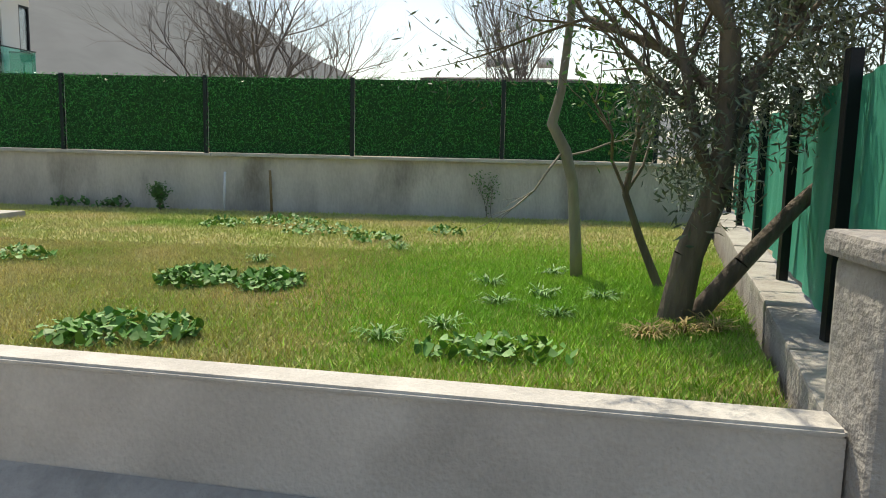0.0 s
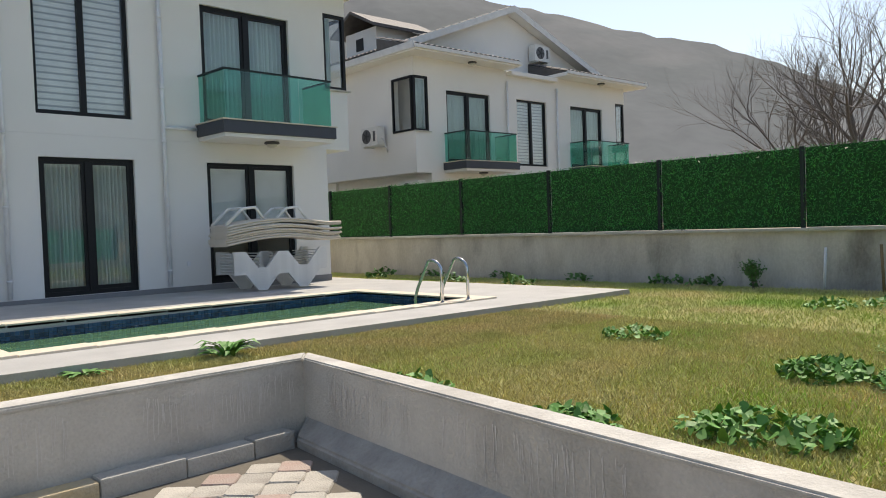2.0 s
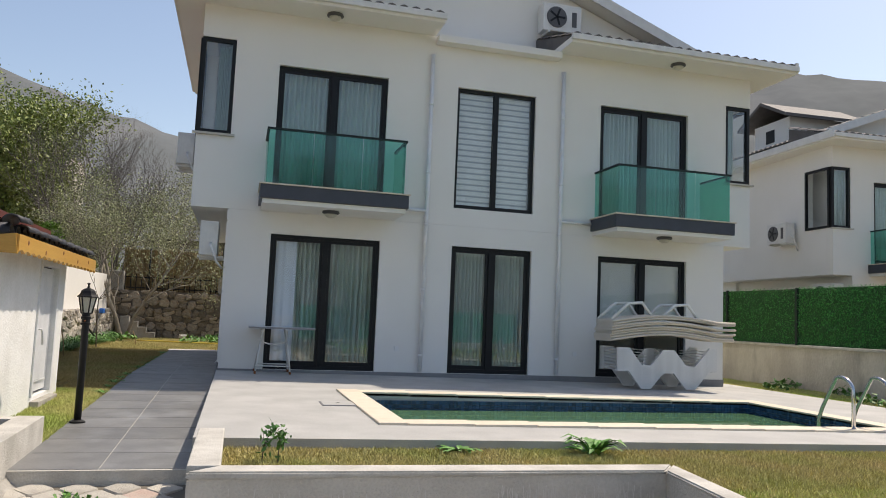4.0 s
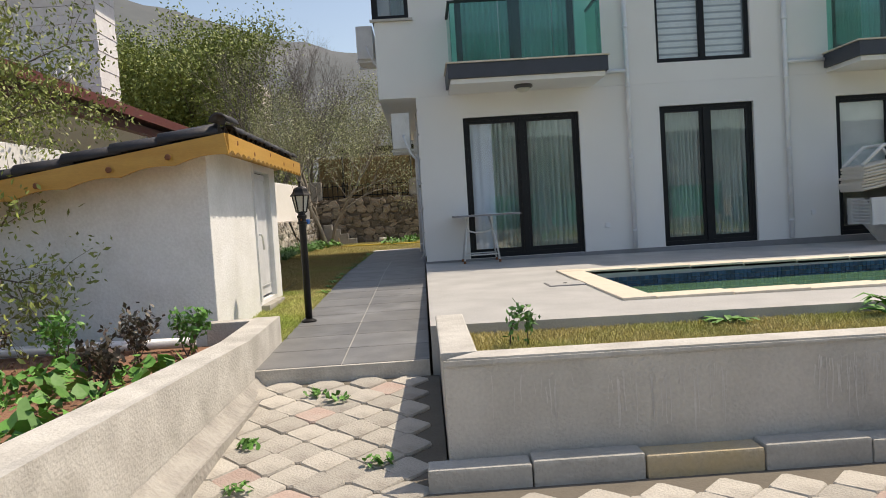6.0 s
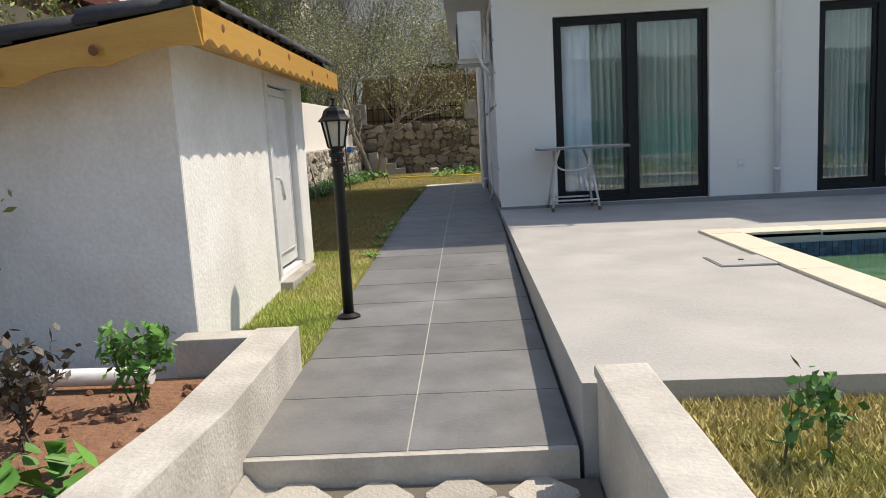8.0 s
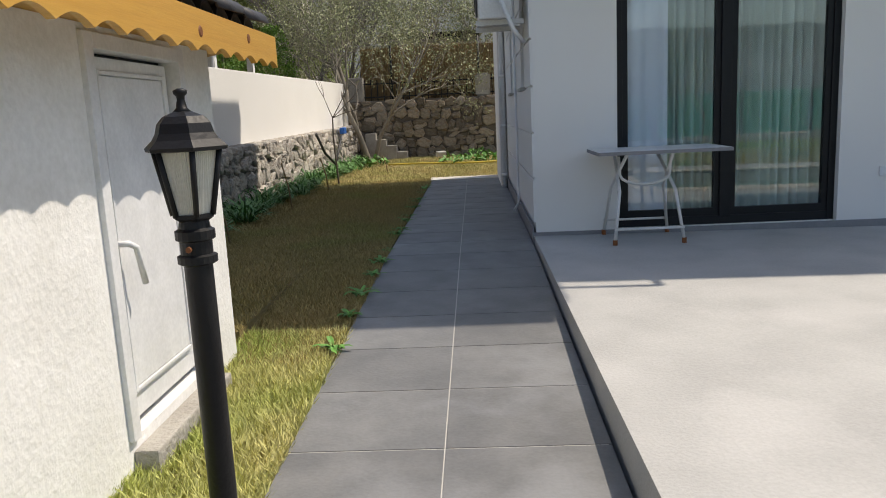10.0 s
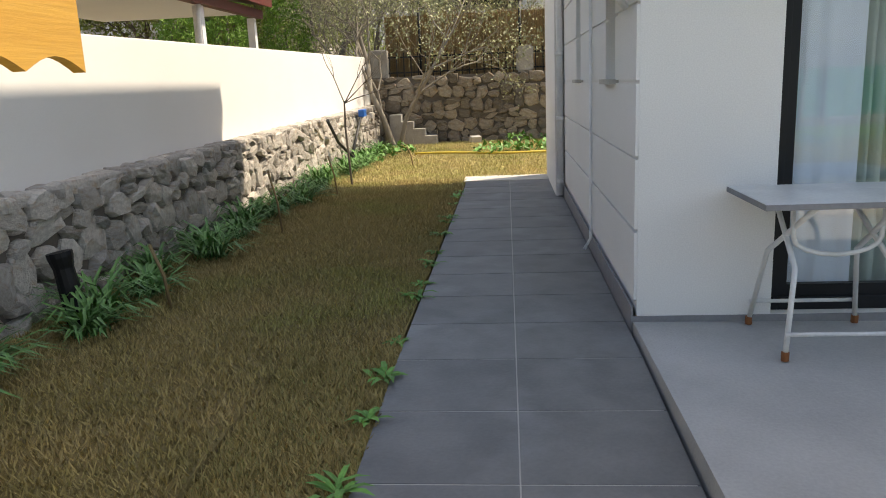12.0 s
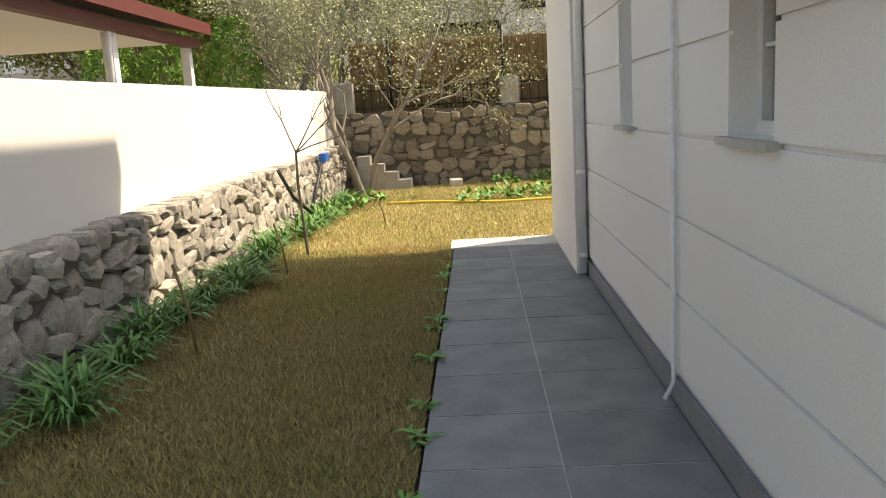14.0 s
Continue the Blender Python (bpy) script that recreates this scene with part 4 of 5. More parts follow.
part("door_step", boxes((-1.72, -1.63, -3.84, -3.02, -0.3, -0.07), bevel=0.01), "old_concrete", shed)


def fascia(length, depth, waves):
    """A board with a scalloped lower edge, along +y."""
    bm = bmesh.new()
    n = waves * 8
    rings = []
    for x in (0.0, 0.025):
        top = [bm.verts.new((x, length * i / n, 0)) for i in range(n + 1)]
        bot = [bm.verts.new((x, length * i / n, -depth + 0.028 * abs(math.sin(i * math.pi / 8)))) for i in range(n + 1)]
        rings.append((top, bot))
    (t0, b0), (t1, b1) = rings
    for i in range(n):
        bm.faces.new((t0[i], b0[i], b0[i + 1], t0[i + 1])), bm.faces.new((t1[i], t1[i + 1], b1[i + 1], b1[i]))
        bm.faces.new((b0[i], b1[i], b1[i + 1], b0[i + 1])), bm.faces.new((t0[i], t0[i + 1], t1[i + 1], t1[i]))
    bm.faces.new((t0[0], t1[0], b1[0], b0[0])), bm.faces.new((t0[n], b0[n], b1[n], t1[n]))
    return bm


SL = 0.155
part("fascia", swap(fascia(3.35, 0.15, 18), pose(-1.47, -5.78, 1.47)), "pine", shed, "varnished pine board with scalloped edge")
part("fascia", swap(fascia(4.2, 0.15, 10), pose(-1.47, -5.80, 1.46) @ pose(0, 0, 0, 0, 0, 90) @ pose(0, 0, 0, -math.degrees(math.atan(SL)))), "pine", shed, "varnished pine board with scalloped edge")
for y, z in ((-5.5, 1.42), (-4.9, 1.38), (-4.2, 1.43), (-3.5, 1.39), (-2.9, 1.42)):
    part("knot", swap(lathe([(0.022, 0), (0.016, 0.004)], 10), pose(-1.445, y, z, 0, 90)), "knot", shed)
for x in (-1.9, -2.35, -2.9):
    part("knot", swap(lathe([(0.025, 0), (0.018, 0.004)], 10), pose(x, -5.826, 1.38 - (-1.47 - x) * SL, 90)), "knot", shed)
part("roof_deck", prism([(-5.7, -5.795), (-1.472, -5.795), (-1.472, -2.44), (-5.7, -2.44)], [1.47 - 4.2 * SL - 0.03, 1.44, 1.44, 1.47 - 4.2 * SL - 0.03], [1.49 - 4.2 * SL, 1.475, 1.475, 1.49 - 4.2 * SL]), "pine", shed)


def barrel(length, r0, r1, flip=False):
    """A half-round tile along +x, tapered, with thickness."""
    bm = bmesh.new()
    out = []
    for x, rr in ((0, r0), (length, r1)):
        for q in (rr, rr - 0.014):
            out.append([bm.verts.new((x, q * math.cos(a), (-1 if flip else 1) * q * math.sin(a))) for a in np.linspace(0.1, math.pi - 0.1, 7)])
    a, b, c, d = out
    for i in range(6):
        bm.faces.new((a[i], a[i + 1], c[i + 1], c[i])), bm.faces.new((b[i + 1], b[i], d[i], d[i + 1])), bm.faces.new((a[i + 1], a[i], b[i], b[i + 1])), bm.faces.new((c[i], c[i + 1], d[i + 1], d[i]))
    for i in (0, 6):
        bm.faces.new((a[i], c[i], d[i], b[i]))
    bmesh.ops.recalc_face_normals(bm, faces=bm.faces)
    for f in bm.faces:
        f.smooth = True
    return bm


T0 = part("roof_tile", barrel(0.46, 0.10, 0.085), "clay", shed)
T1 = part("roof_tile", barrel(0.40, 0.075, 0.065), "clay", shed)
T0.matrix_basis = pose(-2.0, -5.62, 1.50 - 0.5 * SL, 0, -math.degrees(math.atan(SL)), 0)
T1.matrix_basis = pose(-1.5, -5.84, 1.55, 0, -3, 90)
rs = random.Random(3)
for row in range(17):
    for k in range(11):
        ob = new("roof_tile", T0.data)
        ob.parent = shed
        x = -1.98 - k * 0.37
        ob.matrix_basis = pose(x, -5.70 + row * 0.195, 1.485 + (x + 1.5) * SL + rs.uniform(0, 0.012), 0, -math.degrees(math.atan(SL)) + 2, rs.uniform(-1.5, 1.5))
for k in range(1, 9):
    ob = new("roof_tile", T1.data)
    ob.parent = shed
    ob.matrix_basis = pose(-1.52, -5.84 + k * 0.37, 1.50 + rs.uniform(0, 0.006), 0, -3, 90)
pp = thing("drain_pipe", "white plastic drain pipe lying along the shed foot", "pipe")
part("pipe", tube(bmesh.new(), [(-4.8, -5.75, -0.08), (-1.8, -5.85, -0.10)], 0.04, 10), "pvc", pp)

# ---- garden lantern ----
gl = thing("garden_lamp", "black cast lamp post with a hexagonal glazed lantern beside the walkway", "lamp post", (-1.12, -4.6, walk_z(-4.6)))
gl.scale = (0.78, 0.78, 0.92)
part("base", lathe([(0.09, 0.0), (0.09, 0.012), (0.05, 0.03)], 20), "iron", gl)
part("pole", lathe([(0.042, 0.02), (0.042, 1.0), (0.04, 1.03)], 20), "iron", gl, smooth=True)
part("collar", lathe([(0.046, 0.985), (0.058, 0.99), (0.058, 1.008), (0.047, 1.012), (0.047, 1.045), (0.058, 1.05), (0.058, 1.072), (0.046, 1.078), (0.042, 1.1)], 20), "iron", gl)
part("clamp_screw", swap(lathe([(0.008, 0.0), (0.008, 0.012)], 8), pose(0.0, -0.055, 1.03, 90)), "rust", gl, "small red screw")
part("lantern_base", lathe([(0.045, 1.095), (0.062, 1.104), (0.062, 1.114)], 6), "iron", gl)
for k in range(6):
    a = k * math.pi / 3
    part("bar", tube(bmesh.new(), [(0.06 * math.cos(a), 0.06 * math.sin(a), 1.11), (0.098 * math.cos(a), 0.098 * math.sin(a), 1.272)], 0.009, 6), "iron", gl)
bm = bmesh.new()
for k in range(6):
    a0, a1 = k * math.pi / 3, (k + 1) * math.pi / 3
    ribs = []
    for q in range(25):
        t, bulge = q / 24, 1.0 if q % 2 else 0.972
        ribs.append([bm.verts.new(((math.cos(a0) * (1 - t) + math.cos(a1) * t) * rad * bulge, (math.sin(a0) * (1 - t) + math.sin(a1) * t) * rad * bulge, z)) for rad, z in ((0.055, 1.112), (0.091, 1.27))])
    for p, q in zip(ribs, ribs[1:]):
        bm.faces.new((p[0], q[0], q[1], p[1]))
part("glass", bm, "lamp_glass", gl, "frosted ribbed panes")
part("roof", lathe([(0.10, 1.268), (0.122, 1.27), (0.124, 1.278), (0.10, 1.296), (0.088, 1.312), (0.08, 1.335), (0.062, 1.352), (0.03, 1.363), (0.014, 1.366)], 6), "iron", gl)
part("finial", lathe([(0.028, 1.362), (0.016, 1.372), (0.011, 1.392), (0.012, 1.4), (0.019, 1.406), (0.02, 1.414), (0.008, 1.419)], 16), "iron", gl, smooth=True)


# ---- plants ----
class Mesher:
    def __init__(self):
        self.v, self.f = [], []

    def bar(self, a, b, ra, rb, n=5):
        a, b = Vector(a), Vector(b)
        d = (b - a).normalized()
        u = d.orthogonal().normalized()
        w = d.cross(u)
        k = len(self.v)
        for p, r in ((a, ra), (b, rb)):
            for i in range(n):
                t = i * math.tau / n
                self.v.append(tuple(p + (u * math.cos(t) + w * math.sin(t)) * r))
        for i in range(n):
            j = (i + 1) % n
            self.f.append((k + i, k + j, k + n + j, k + n + i))


def branch(ms, tips, rnd, p, d, length, r, level, spread, up, sides, wander=0.25):
    """A limb of several bent pieces with smaller limbs along it."""
    pieces = 4 if level > 1 else 3
    for i in range(pieces):
        d = (d + Vector((rnd.gauss(0, wander), rnd.gauss(0, wander), rnd.gauss(0, wander) * 0.6 + up))).normalized()
        q = p + d * (length / pieces)
        r2 = r * (0.86 if level else 0.7)
        ms.bar(p, q, r, r2, sides if level > 1 else 3)
        p, r = q, r2
        if level > 0 and i > 0:
            for _ in range(2 if i < pieces - 1 else 3):
                side = Vector((rnd.gauss(0, 1), rnd.gauss(0, 1), rnd.gauss(0.2, 0.7))).normalized()
                branch(ms, tips, rnd, p, (d + side * spread).normalized(), length * rnd.uniform(0.5, 0.72), r * 0.62, level - 1, spread, up, sides, wander)
        if level <= 1:
            tips.append((p, d))


def leaves(points, per, size, aspect, scatter, seed, droop=0.0):
    r = np.random.default_rng(seed)
    c = np.repeat(np.array([tuple(p) for p, _ in points]), per, 0)
    n = len(c)
    c = c + r.normal(size=(n, 3)) * scatter
    d = r.normal(size=(n, 3)) + (0, 0, -droop)
    d /= np.linalg.norm(d, axis=1)[:, None]
    e = np.cross(d, r.normal(size=(n, 3)))
    e /= np.linalg.norm(e, axis=1)[:, None]
    s = size * r.uniform(0.6, 1.25, n)[:, None]
    v = np.stack((c - d * s, c + e * s * aspect, c + d * s, c - e * s * aspect), 1)
    return v.reshape(-1, 3), np.arange(4 * n).reshape(-1, 4)


def tree(name, label, trunks, level, bark, leaf=None, per=6, size=0.03, aspect=0.3, scatter=0.08, seed=1, spread=0.8, up=0.05, group="", droop=0.0, wander=0.25):
    """trunks: rows of (base, direction, length, radius)."""
    rnd = random.Random(seed)
    ob = thing(name, label, "tree", trunks[0][0], group)
    o = Vector(trunks[0][0])
    tips = []
    for base, d, ln, rad in trunks:
        ms = Mesher()
        p = Vector(base) - o
        branch(ms, tips, rnd, p, Vector(d).normalized(), ln, rad, level, spread, up, 7, wander)
        soup("trunk", ms.v, ms.f, bark, ob, True)
    if leaf:
        v, f = leaves(tips, per, size, aspect, scatter, seed, droop)
        tagged(soup("crown", v, f, leaf, ob), kind="stuff")
    return ob


def rosette(name, label, x, y, z, n, length, width, material, seed, lift=0.6, category="plant", group=""):
    """Leaves from one root, each a bent tapered blade."""
    r = random.Random(seed)
    v, f = [], []
    for i in range(n):
        a, l, w, u = r.uniform(0, math.tau), length * r.uniform(0.6, 1.15), width * r.uniform(0.7, 1.2), lift * r.uniform(0.5, 1.3)
        bx, by = r.gauss(0, length * 0.12), r.gauss(0, length * 0.12)
        ca, sa = math.cos(a), math.sin(a)
        k = len(v)
        for t, ww in ((0, 0.35), (0.35, 1.0), (0.7, 0.85), (1.0, 0.08)):
            rr, h = l * t * (1 - 0.15 * u), l * (u * t - 0.75 * u * t * t) + 0.004
            for s in (-1, 0, 1):
                v.append((bx + ca * rr - sa * s * w * ww, by + sa * rr + ca * s * w * ww, h + (0.25 * w * ww if s else 0)))
        for j in range(3):
            for s in (0, 1):
                b = k + j * 3 + s
                f.append((b, b + 1, b + 4, b + 3))
    ob = soup(name, v, f, material)
    return tagged(place(ob, (x, y, z)), label, category, group)


def patch(name, label, x, y, z, rx, ry, n, size, material, seed, high=0.06, group=""):
    """A low spread of round lobed leaves on short stems."""
    r = random.Random(seed)
    v, f = [], []
    for i in range(n):
        a, q = r.uniform(0, math.tau), math.sqrt(r.random())
        px, py, h = rx * q * math.cos(a), ry * q * math.sin(a), high * r.uniform(0.3, 1.2) * (1.2 - q * 0.6)
        s, tx, ty = size * r.uniform(0.6, 1.3), r.gauss(0, 0.6), r.gauss(0, 0.6)
        k = len(v)
        v.append((px, py, h))
        for j in range(7):
            b = j * math.tau / 7 + a
            g = s * (1.0 if j % 2 else 0.72)
            v.append((px + math.cos(b) * g, py + math.sin(b) * g, h + (math.cos(b) * tx + math.sin(b) * ty) * g + 0.1 * g))
        for j in range(7):
            f.append((k, k + 1 + j, k + 1 + (j + 1) % 7))
    ob = soup(name, v, f, material)
    return tagged(place(ob, (x, y, z)), label, "weed", group)


def shrub(name, label, x, y, z, h, leaf, seed, n=4, size=0.03):
    rnd = random.Random(seed)
    ob = thing(name, label, "shrub", (x, y, z))
    ms, tips = Mesher(), []
    for i in range(n):
        a = rnd.uniform(0, math.tau)
        branch(ms, tips, rnd, Vector((rnd.gauss(0, 0.03), rnd.gauss(0, 0.03), 0)), Vector((math.cos(a) * 0.35, math.sin(a) * 0.35, 1)).normalized(), h * 0.62, 0.006, 1, 0.7, 0.08, 5, 0.18)
    soup("stem", ms.v, ms.f, "bark", ob, True)
    v, f = leaves(tips, 4, size * 0.8, 0.5, h * 0.06, seed)
    tagged(soup("foliage", v, f, leaf, ob), kind="stuff")
    return ob


# olive in the corner, the leaning sapling and a young tree beside it
olive = tree("olive_tree", "old olive tree with forked dark trunks and dense grey-green leaves", [((4.35, -13.93, -0.13), (0.04, -0.2, 1.0), 1.7, 0.10), ((4.42, -14.05, -0.13), (0.1, -0.68, 1.0), 1.8, 0.065)], 3, "bark", "olive", 7, 0.034, 0.2, 0.12, seed=11, spread=0.8, up=0.02, droop=0.3, wander=0.13)
r = np.random.default_rng(12)
clumps = []
for cx, cy, cz, rx, ry, rz, n in ((0.05, -0.45, 1.62, 0.6, 0.5, 0.5, 260), (0.0, -0.15, 1.0, 0.4, 0.26, 0.4, 110), (0.0, 0.12, 1.25, 0.35, 0.22, 0.3, 60), (0.1, -0.75, 1.5, 0.4, 0.3, 0.5, 110), (0.1, -0.3, 2.2, 0.8, 0.8, 0.4, 260)):
    q = r.normal(size=(n, 3))
    clumps.append(q / np.linalg.norm(q, axis=1)[:, None] * r.uniform(0.2, 1, n)[:, None] ** 0.5 * (rx, ry, rz) + (cx, cy, cz))
v, f = leaves([(p, None) for p in np.concatenate(clumps)], 15, 0.036, 0.2, 0.08, 13, 0.3)
tagged(soup("foliage", v, f, "olive", olive), kind="stuff")
sp_ = thing("sapling", "slim pale-barked young tree with a crooked trunk on the lawn", "tree", (5.84, -13.53, -0.13))
part("trunk", tube(bmesh.new(), [(0, 0, 0), (-0.0, 0.02, 0.3), (0.02, 0.06, 0.75), (0, 0.13, 1.0), (0, 0.24, 1.2), (0, 0.18, 1.45), (0, 0.13, 2.0), (0.05, 0.08, 2.8), (0.0, 0.15, 3.4)], [0.05, 0.045, 0.042, 0.045, 0.042, 0.034, 0.03, 0.022, 0.01], 10), "pale_bark", sp_)
ms, tips = Mesher(), []
rnd = random.Random(4)
for z, d in ((0.95, (0.2, -0.9, 0.25)), (1.0, (-0.3, 0.5, -0.3)), (2.2, (0.1, -0.8, 0.5)), (2.3, (0.2, 0.9, 0.4)), (2.7, (-0.3, 0.7, 0.6))):
    branch(ms, tips, rnd, Vector((0, 0.14, z)), Vector(d).normalized(), 0.5 + 0.1 * z, 0.012, 1, 0.7, 0.0, 5)
soup("twigs", ms.v, ms.f, "pale_bark", sp_, True)
v, f = leaves([t for t in tips if t[0].z > 2.1], 5, 0.035, 0.3, 0.06, 4)
tagged(soup("crown", v, f, "olive", sp_), kind="stuff")
tree("young_tree", "thin young tree with fresh green leaves behind the olive", [((5.5, -14.1, -0.13), (0.0, 0.05, 1.0), 1.5, 0.035)], 2, "bark", "weed", 5, 0.03, 0.4, 0.09, seed=21)

# bare trees beyond the hedge, leafing trees behind the garden
BARE = "wide leafless tree with fine grey twigs against the sky"
tree("bare_tree", BARE, [((22.5, -5.3, -0.6), (0, -0.1, 1), 3.5, 0.16), ((22.5, -5.1, -0.6), (0.1, 0.5, 1), 3.2, 0.12), ((22.4, -5.6, -0.6), (-0.1, -0.55, 1), 3.2, 0.12)], 4, "grey_bark", seed=5, spread=0.75, up=0.05, group="bare trees", wander=0.16)
tree("bare_tree", BARE, [((26, -14.6, -0.6), (0, 0, 1), 3.9, 0.12), ((26, -14.2, -0.6), (0, 0.4, 1), 3.4, 0.1)], 4, "grey_bark", seed=8, spread=0.5, up=0.12, group="bare trees", wander=0.15)
tree("bare_tree", BARE, [((-5.6, 18.5, -0.2), (0, 0, 1), 4.0, 0.13), ((-5.2, 18.5, -0.2), (0.4, 0, 1), 3.6, 0.1), ((-6, 18.5, -0.2), (-0.4, 0, 1), 3.6, 0.1)], 4, "grey_bark", seed=9, spread=0.6, up=0.1, group="bare trees", wander=0.15)
tree("bare_tree", BARE, [((3.5, -26, -0.6), (0, 0, 1), 4.6, 0.15), ((3.9, -26, -0.6), (0.4, 0, 1), 4.2, 0.12)], 4, "grey_bark", seed=10, spread=0.6, up=0.1, group="bare trees", wander=0.15)
tree("leafing_tree", "large round tree in yellow-green spring leaf", [((-10.5, 21, -0.3), (0, 0, 1), 5.2, 0.2), ((-9.6, 21, -0.3), (0.35, 0, 1), 4.8, 0.16), ((-11.6, 21, -0.3), (-0.4, 0, 1), 4.8, 0.16)], 3, "bark", "spring", 42, 0.075, 0.5, 0.34, seed=14, spread=0.8, group="spring trees")
tree("leafing_tree", "tall tree in yellow-green spring leaf", [((-14.5, 26, -0.3), (0, 0, 1), 4.8, 0.2), ((-13.5, 26, -0.3), (0.3, 0, 1), 4.6, 0.16)], 3, "bark", "spring", 42, 0.08, 0.5, 0.36, seed=15, spread=0.8, group="spring trees")
tree("blossom_tree", "slender multi-stemmed tree with pale blossom by the stone wall", [((-3.15, 12.7, -0.06), (0.12, 0, 1), 2.6, 0.075), ((-3.0, 12.75, -0.06), (0.35, 0, 1), 2.5, 0.055), ((-3.25, 12.85, -0.06), (-0.15, 0.1, 1), 2.4, 0.05)], 3, "pale_bark", "blossom", 6, 0.03, 0.5, 0.12, seed=17, spread=0.75, up=0.04)
tree("blossom_tree", "broad tree with pale blossom and young leaves behind the reed screen", [((-3.2, 16.5, -0.06), (0.2, 0, 1), 3.0, 0.1), ((-4.2, 16.8, -0.06), (-0.2, 0, 1), 3.1, 0.1), ((-2.2, 17, -0.06), (0.5, 0, 1), 2.8, 0.08)], 3, "pale_bark", "blossom", 8, 0.04, 0.5, 0.2, seed=18, spread=0.85)
tree("drooping_tree", "tree with thin hanging branches of small green leaves behind the shed", [((-4.7, -3.8, -0.2), (0.25, -0.25, 1), 2.0, 0.07), ((-4.7, -3.6, -0.2), (-0.2, -0.1, 1), 2.0, 0.06)], 3, "bark", "spring", 13, 0.03, 0.4, 0.1, seed=19, spread=0.9, up=-0.05, droop=0.8)
for i, (x, y, h) in enumerate(((-6.6, 12.6, 3.8), (-5.5, 13.2, 3.7), (-7.5, 12.2, 3.5))):
    c = thing("conifer", "dense bright green conifer hedge bush behind the white wall", "tree", (x, y, -0.3), "conifers")
    part("trunk", tube(bmesh.new(), [(0, 0, 0), (0, 0, h * 0.8)], [0.06, 0.02], 7), "bark", c)
    r = np.random.default_rng(40 + i)
    n = 900
    t = r.uniform(0.05, 1, n)
    a, q = r.uniform(0, 6.28, n), 0.75 * np.sqrt(1 - t ** 1.6) * r.uniform(0.6, 1.12, n) + 0.05
    pts = [((q[k] * math.cos(a[k]), q[k] * math.sin(a[k]), h * t[k]), None) for k in range(n)]
    v, f = leaves(pts, 9, 0.055, 0.28, 0.05, 50 + i, -1.0)
    tagged(soup("crown", v, f, "thuja", c), kind="stuff")

# ---- left boundary, stone base, back wall ----
ww = thing("white_wall", "smooth white boundary wall above a rubble stone base", "wall", kind="structure")
part("wall_face", prism([(-3.95, -5.2), (-3.72, -5.2), (-3.72, 13.45), (-3.95, 13.45)], -0.5, [1.64, 1.64, 1.9, 1.9], 0.01), "plaster", ww)
sb = thing("stone_base", "rubble stone base of grey and tan field stones", "wall", kind="structure")


def rock(rnd, a, b, depth):
    """A rough stone face about a by b, bulging towards +x."""
    n = 7
    bm = bmesh.new()
    ang = [k * math.tau / n + rnd.uniform(-0.32, 0.32) for k in range(n)]
    rad = [rnd.uniform(0.8, 1.16) for _ in range(n)]
    def ring(s, x):
        out = []
        for t, q in zip(ang, rad):
            c, d = math.cos(t), math.sin(t)
            k = q / max(abs(c), abs(d)) ** 0.45
            out.append(bm.verts.new((x, c * a / 2 * s * k, d * b / 2 * s * k)))
        return out
    r0, r1, r2 = ring(0.98, -depth), ring(1.0, depth * 0.3), ring(0.88, depth)
    for p in r2:
        p.co.x *= rnd.uniform(0.55, 1.2)
    for p, q in ((r0, r1), (r1, r2)):
        for k in range(n):
            bm.faces.new((p[k], p[(k + 1) % n], q[(k + 1) % n], q[k]))
    top = bm.verts.new((depth * rnd.uniform(0.85, 1.2), rnd.uniform(-0.2, 0.2) * a, rnd.uniform(-0.2, 0.2) * b))
    for k in range(n):
        bm.faces.new((r2[k], r2[(k + 1) % n], top))
    return bm


def rubble(parent, length, height, m, material, seed, size=0.2, limit=300):
    """Stones packed in loose courses over a face that runs along +y and looks towards +x."""
    rnd = random.Random(seed)
    protos = []
    for k in range(14):
        bm = rock(rnd, 1.0, 1.0, 0.16)
        me = bpy.data.meshes.new("stone")
        bm.to_mesh(me)
        bm.free()
        me.materials.append(M[material])
        protos.append(me)
    z, count = 0.0, 0
    while z < height - 0.05:
        ch = min(size * rnd.uniform(0.75, 1.3), height - z)
        y = -rnd.uniform(0, 0.2)
        while y < length:
            w = size * rnd.uniform(0.75, 1.7)
            split = rnd.random() < 0.36
            for part_z, hh in (((z, ch * 0.52), (z + ch * 0.52, ch * 0.48)) if split else ((z, ch),)):
                count += 1
                ob = new("stone", protos[rnd.randrange(14)])
                ob.parent = parent
                ob.matrix_basis = m @ pose(rnd.uniform(-0.012, 0.02), y + w / 2, part_z + hh / 2 + rnd.uniform(-0.045, 0.045), rnd.uniform(-22, 22)) @ Matrix.Diagonal((rnd.uniform(0.25, 0.48), w * 1.1, hh * 1.16, 1))
            y += w
        z += ch
    return count


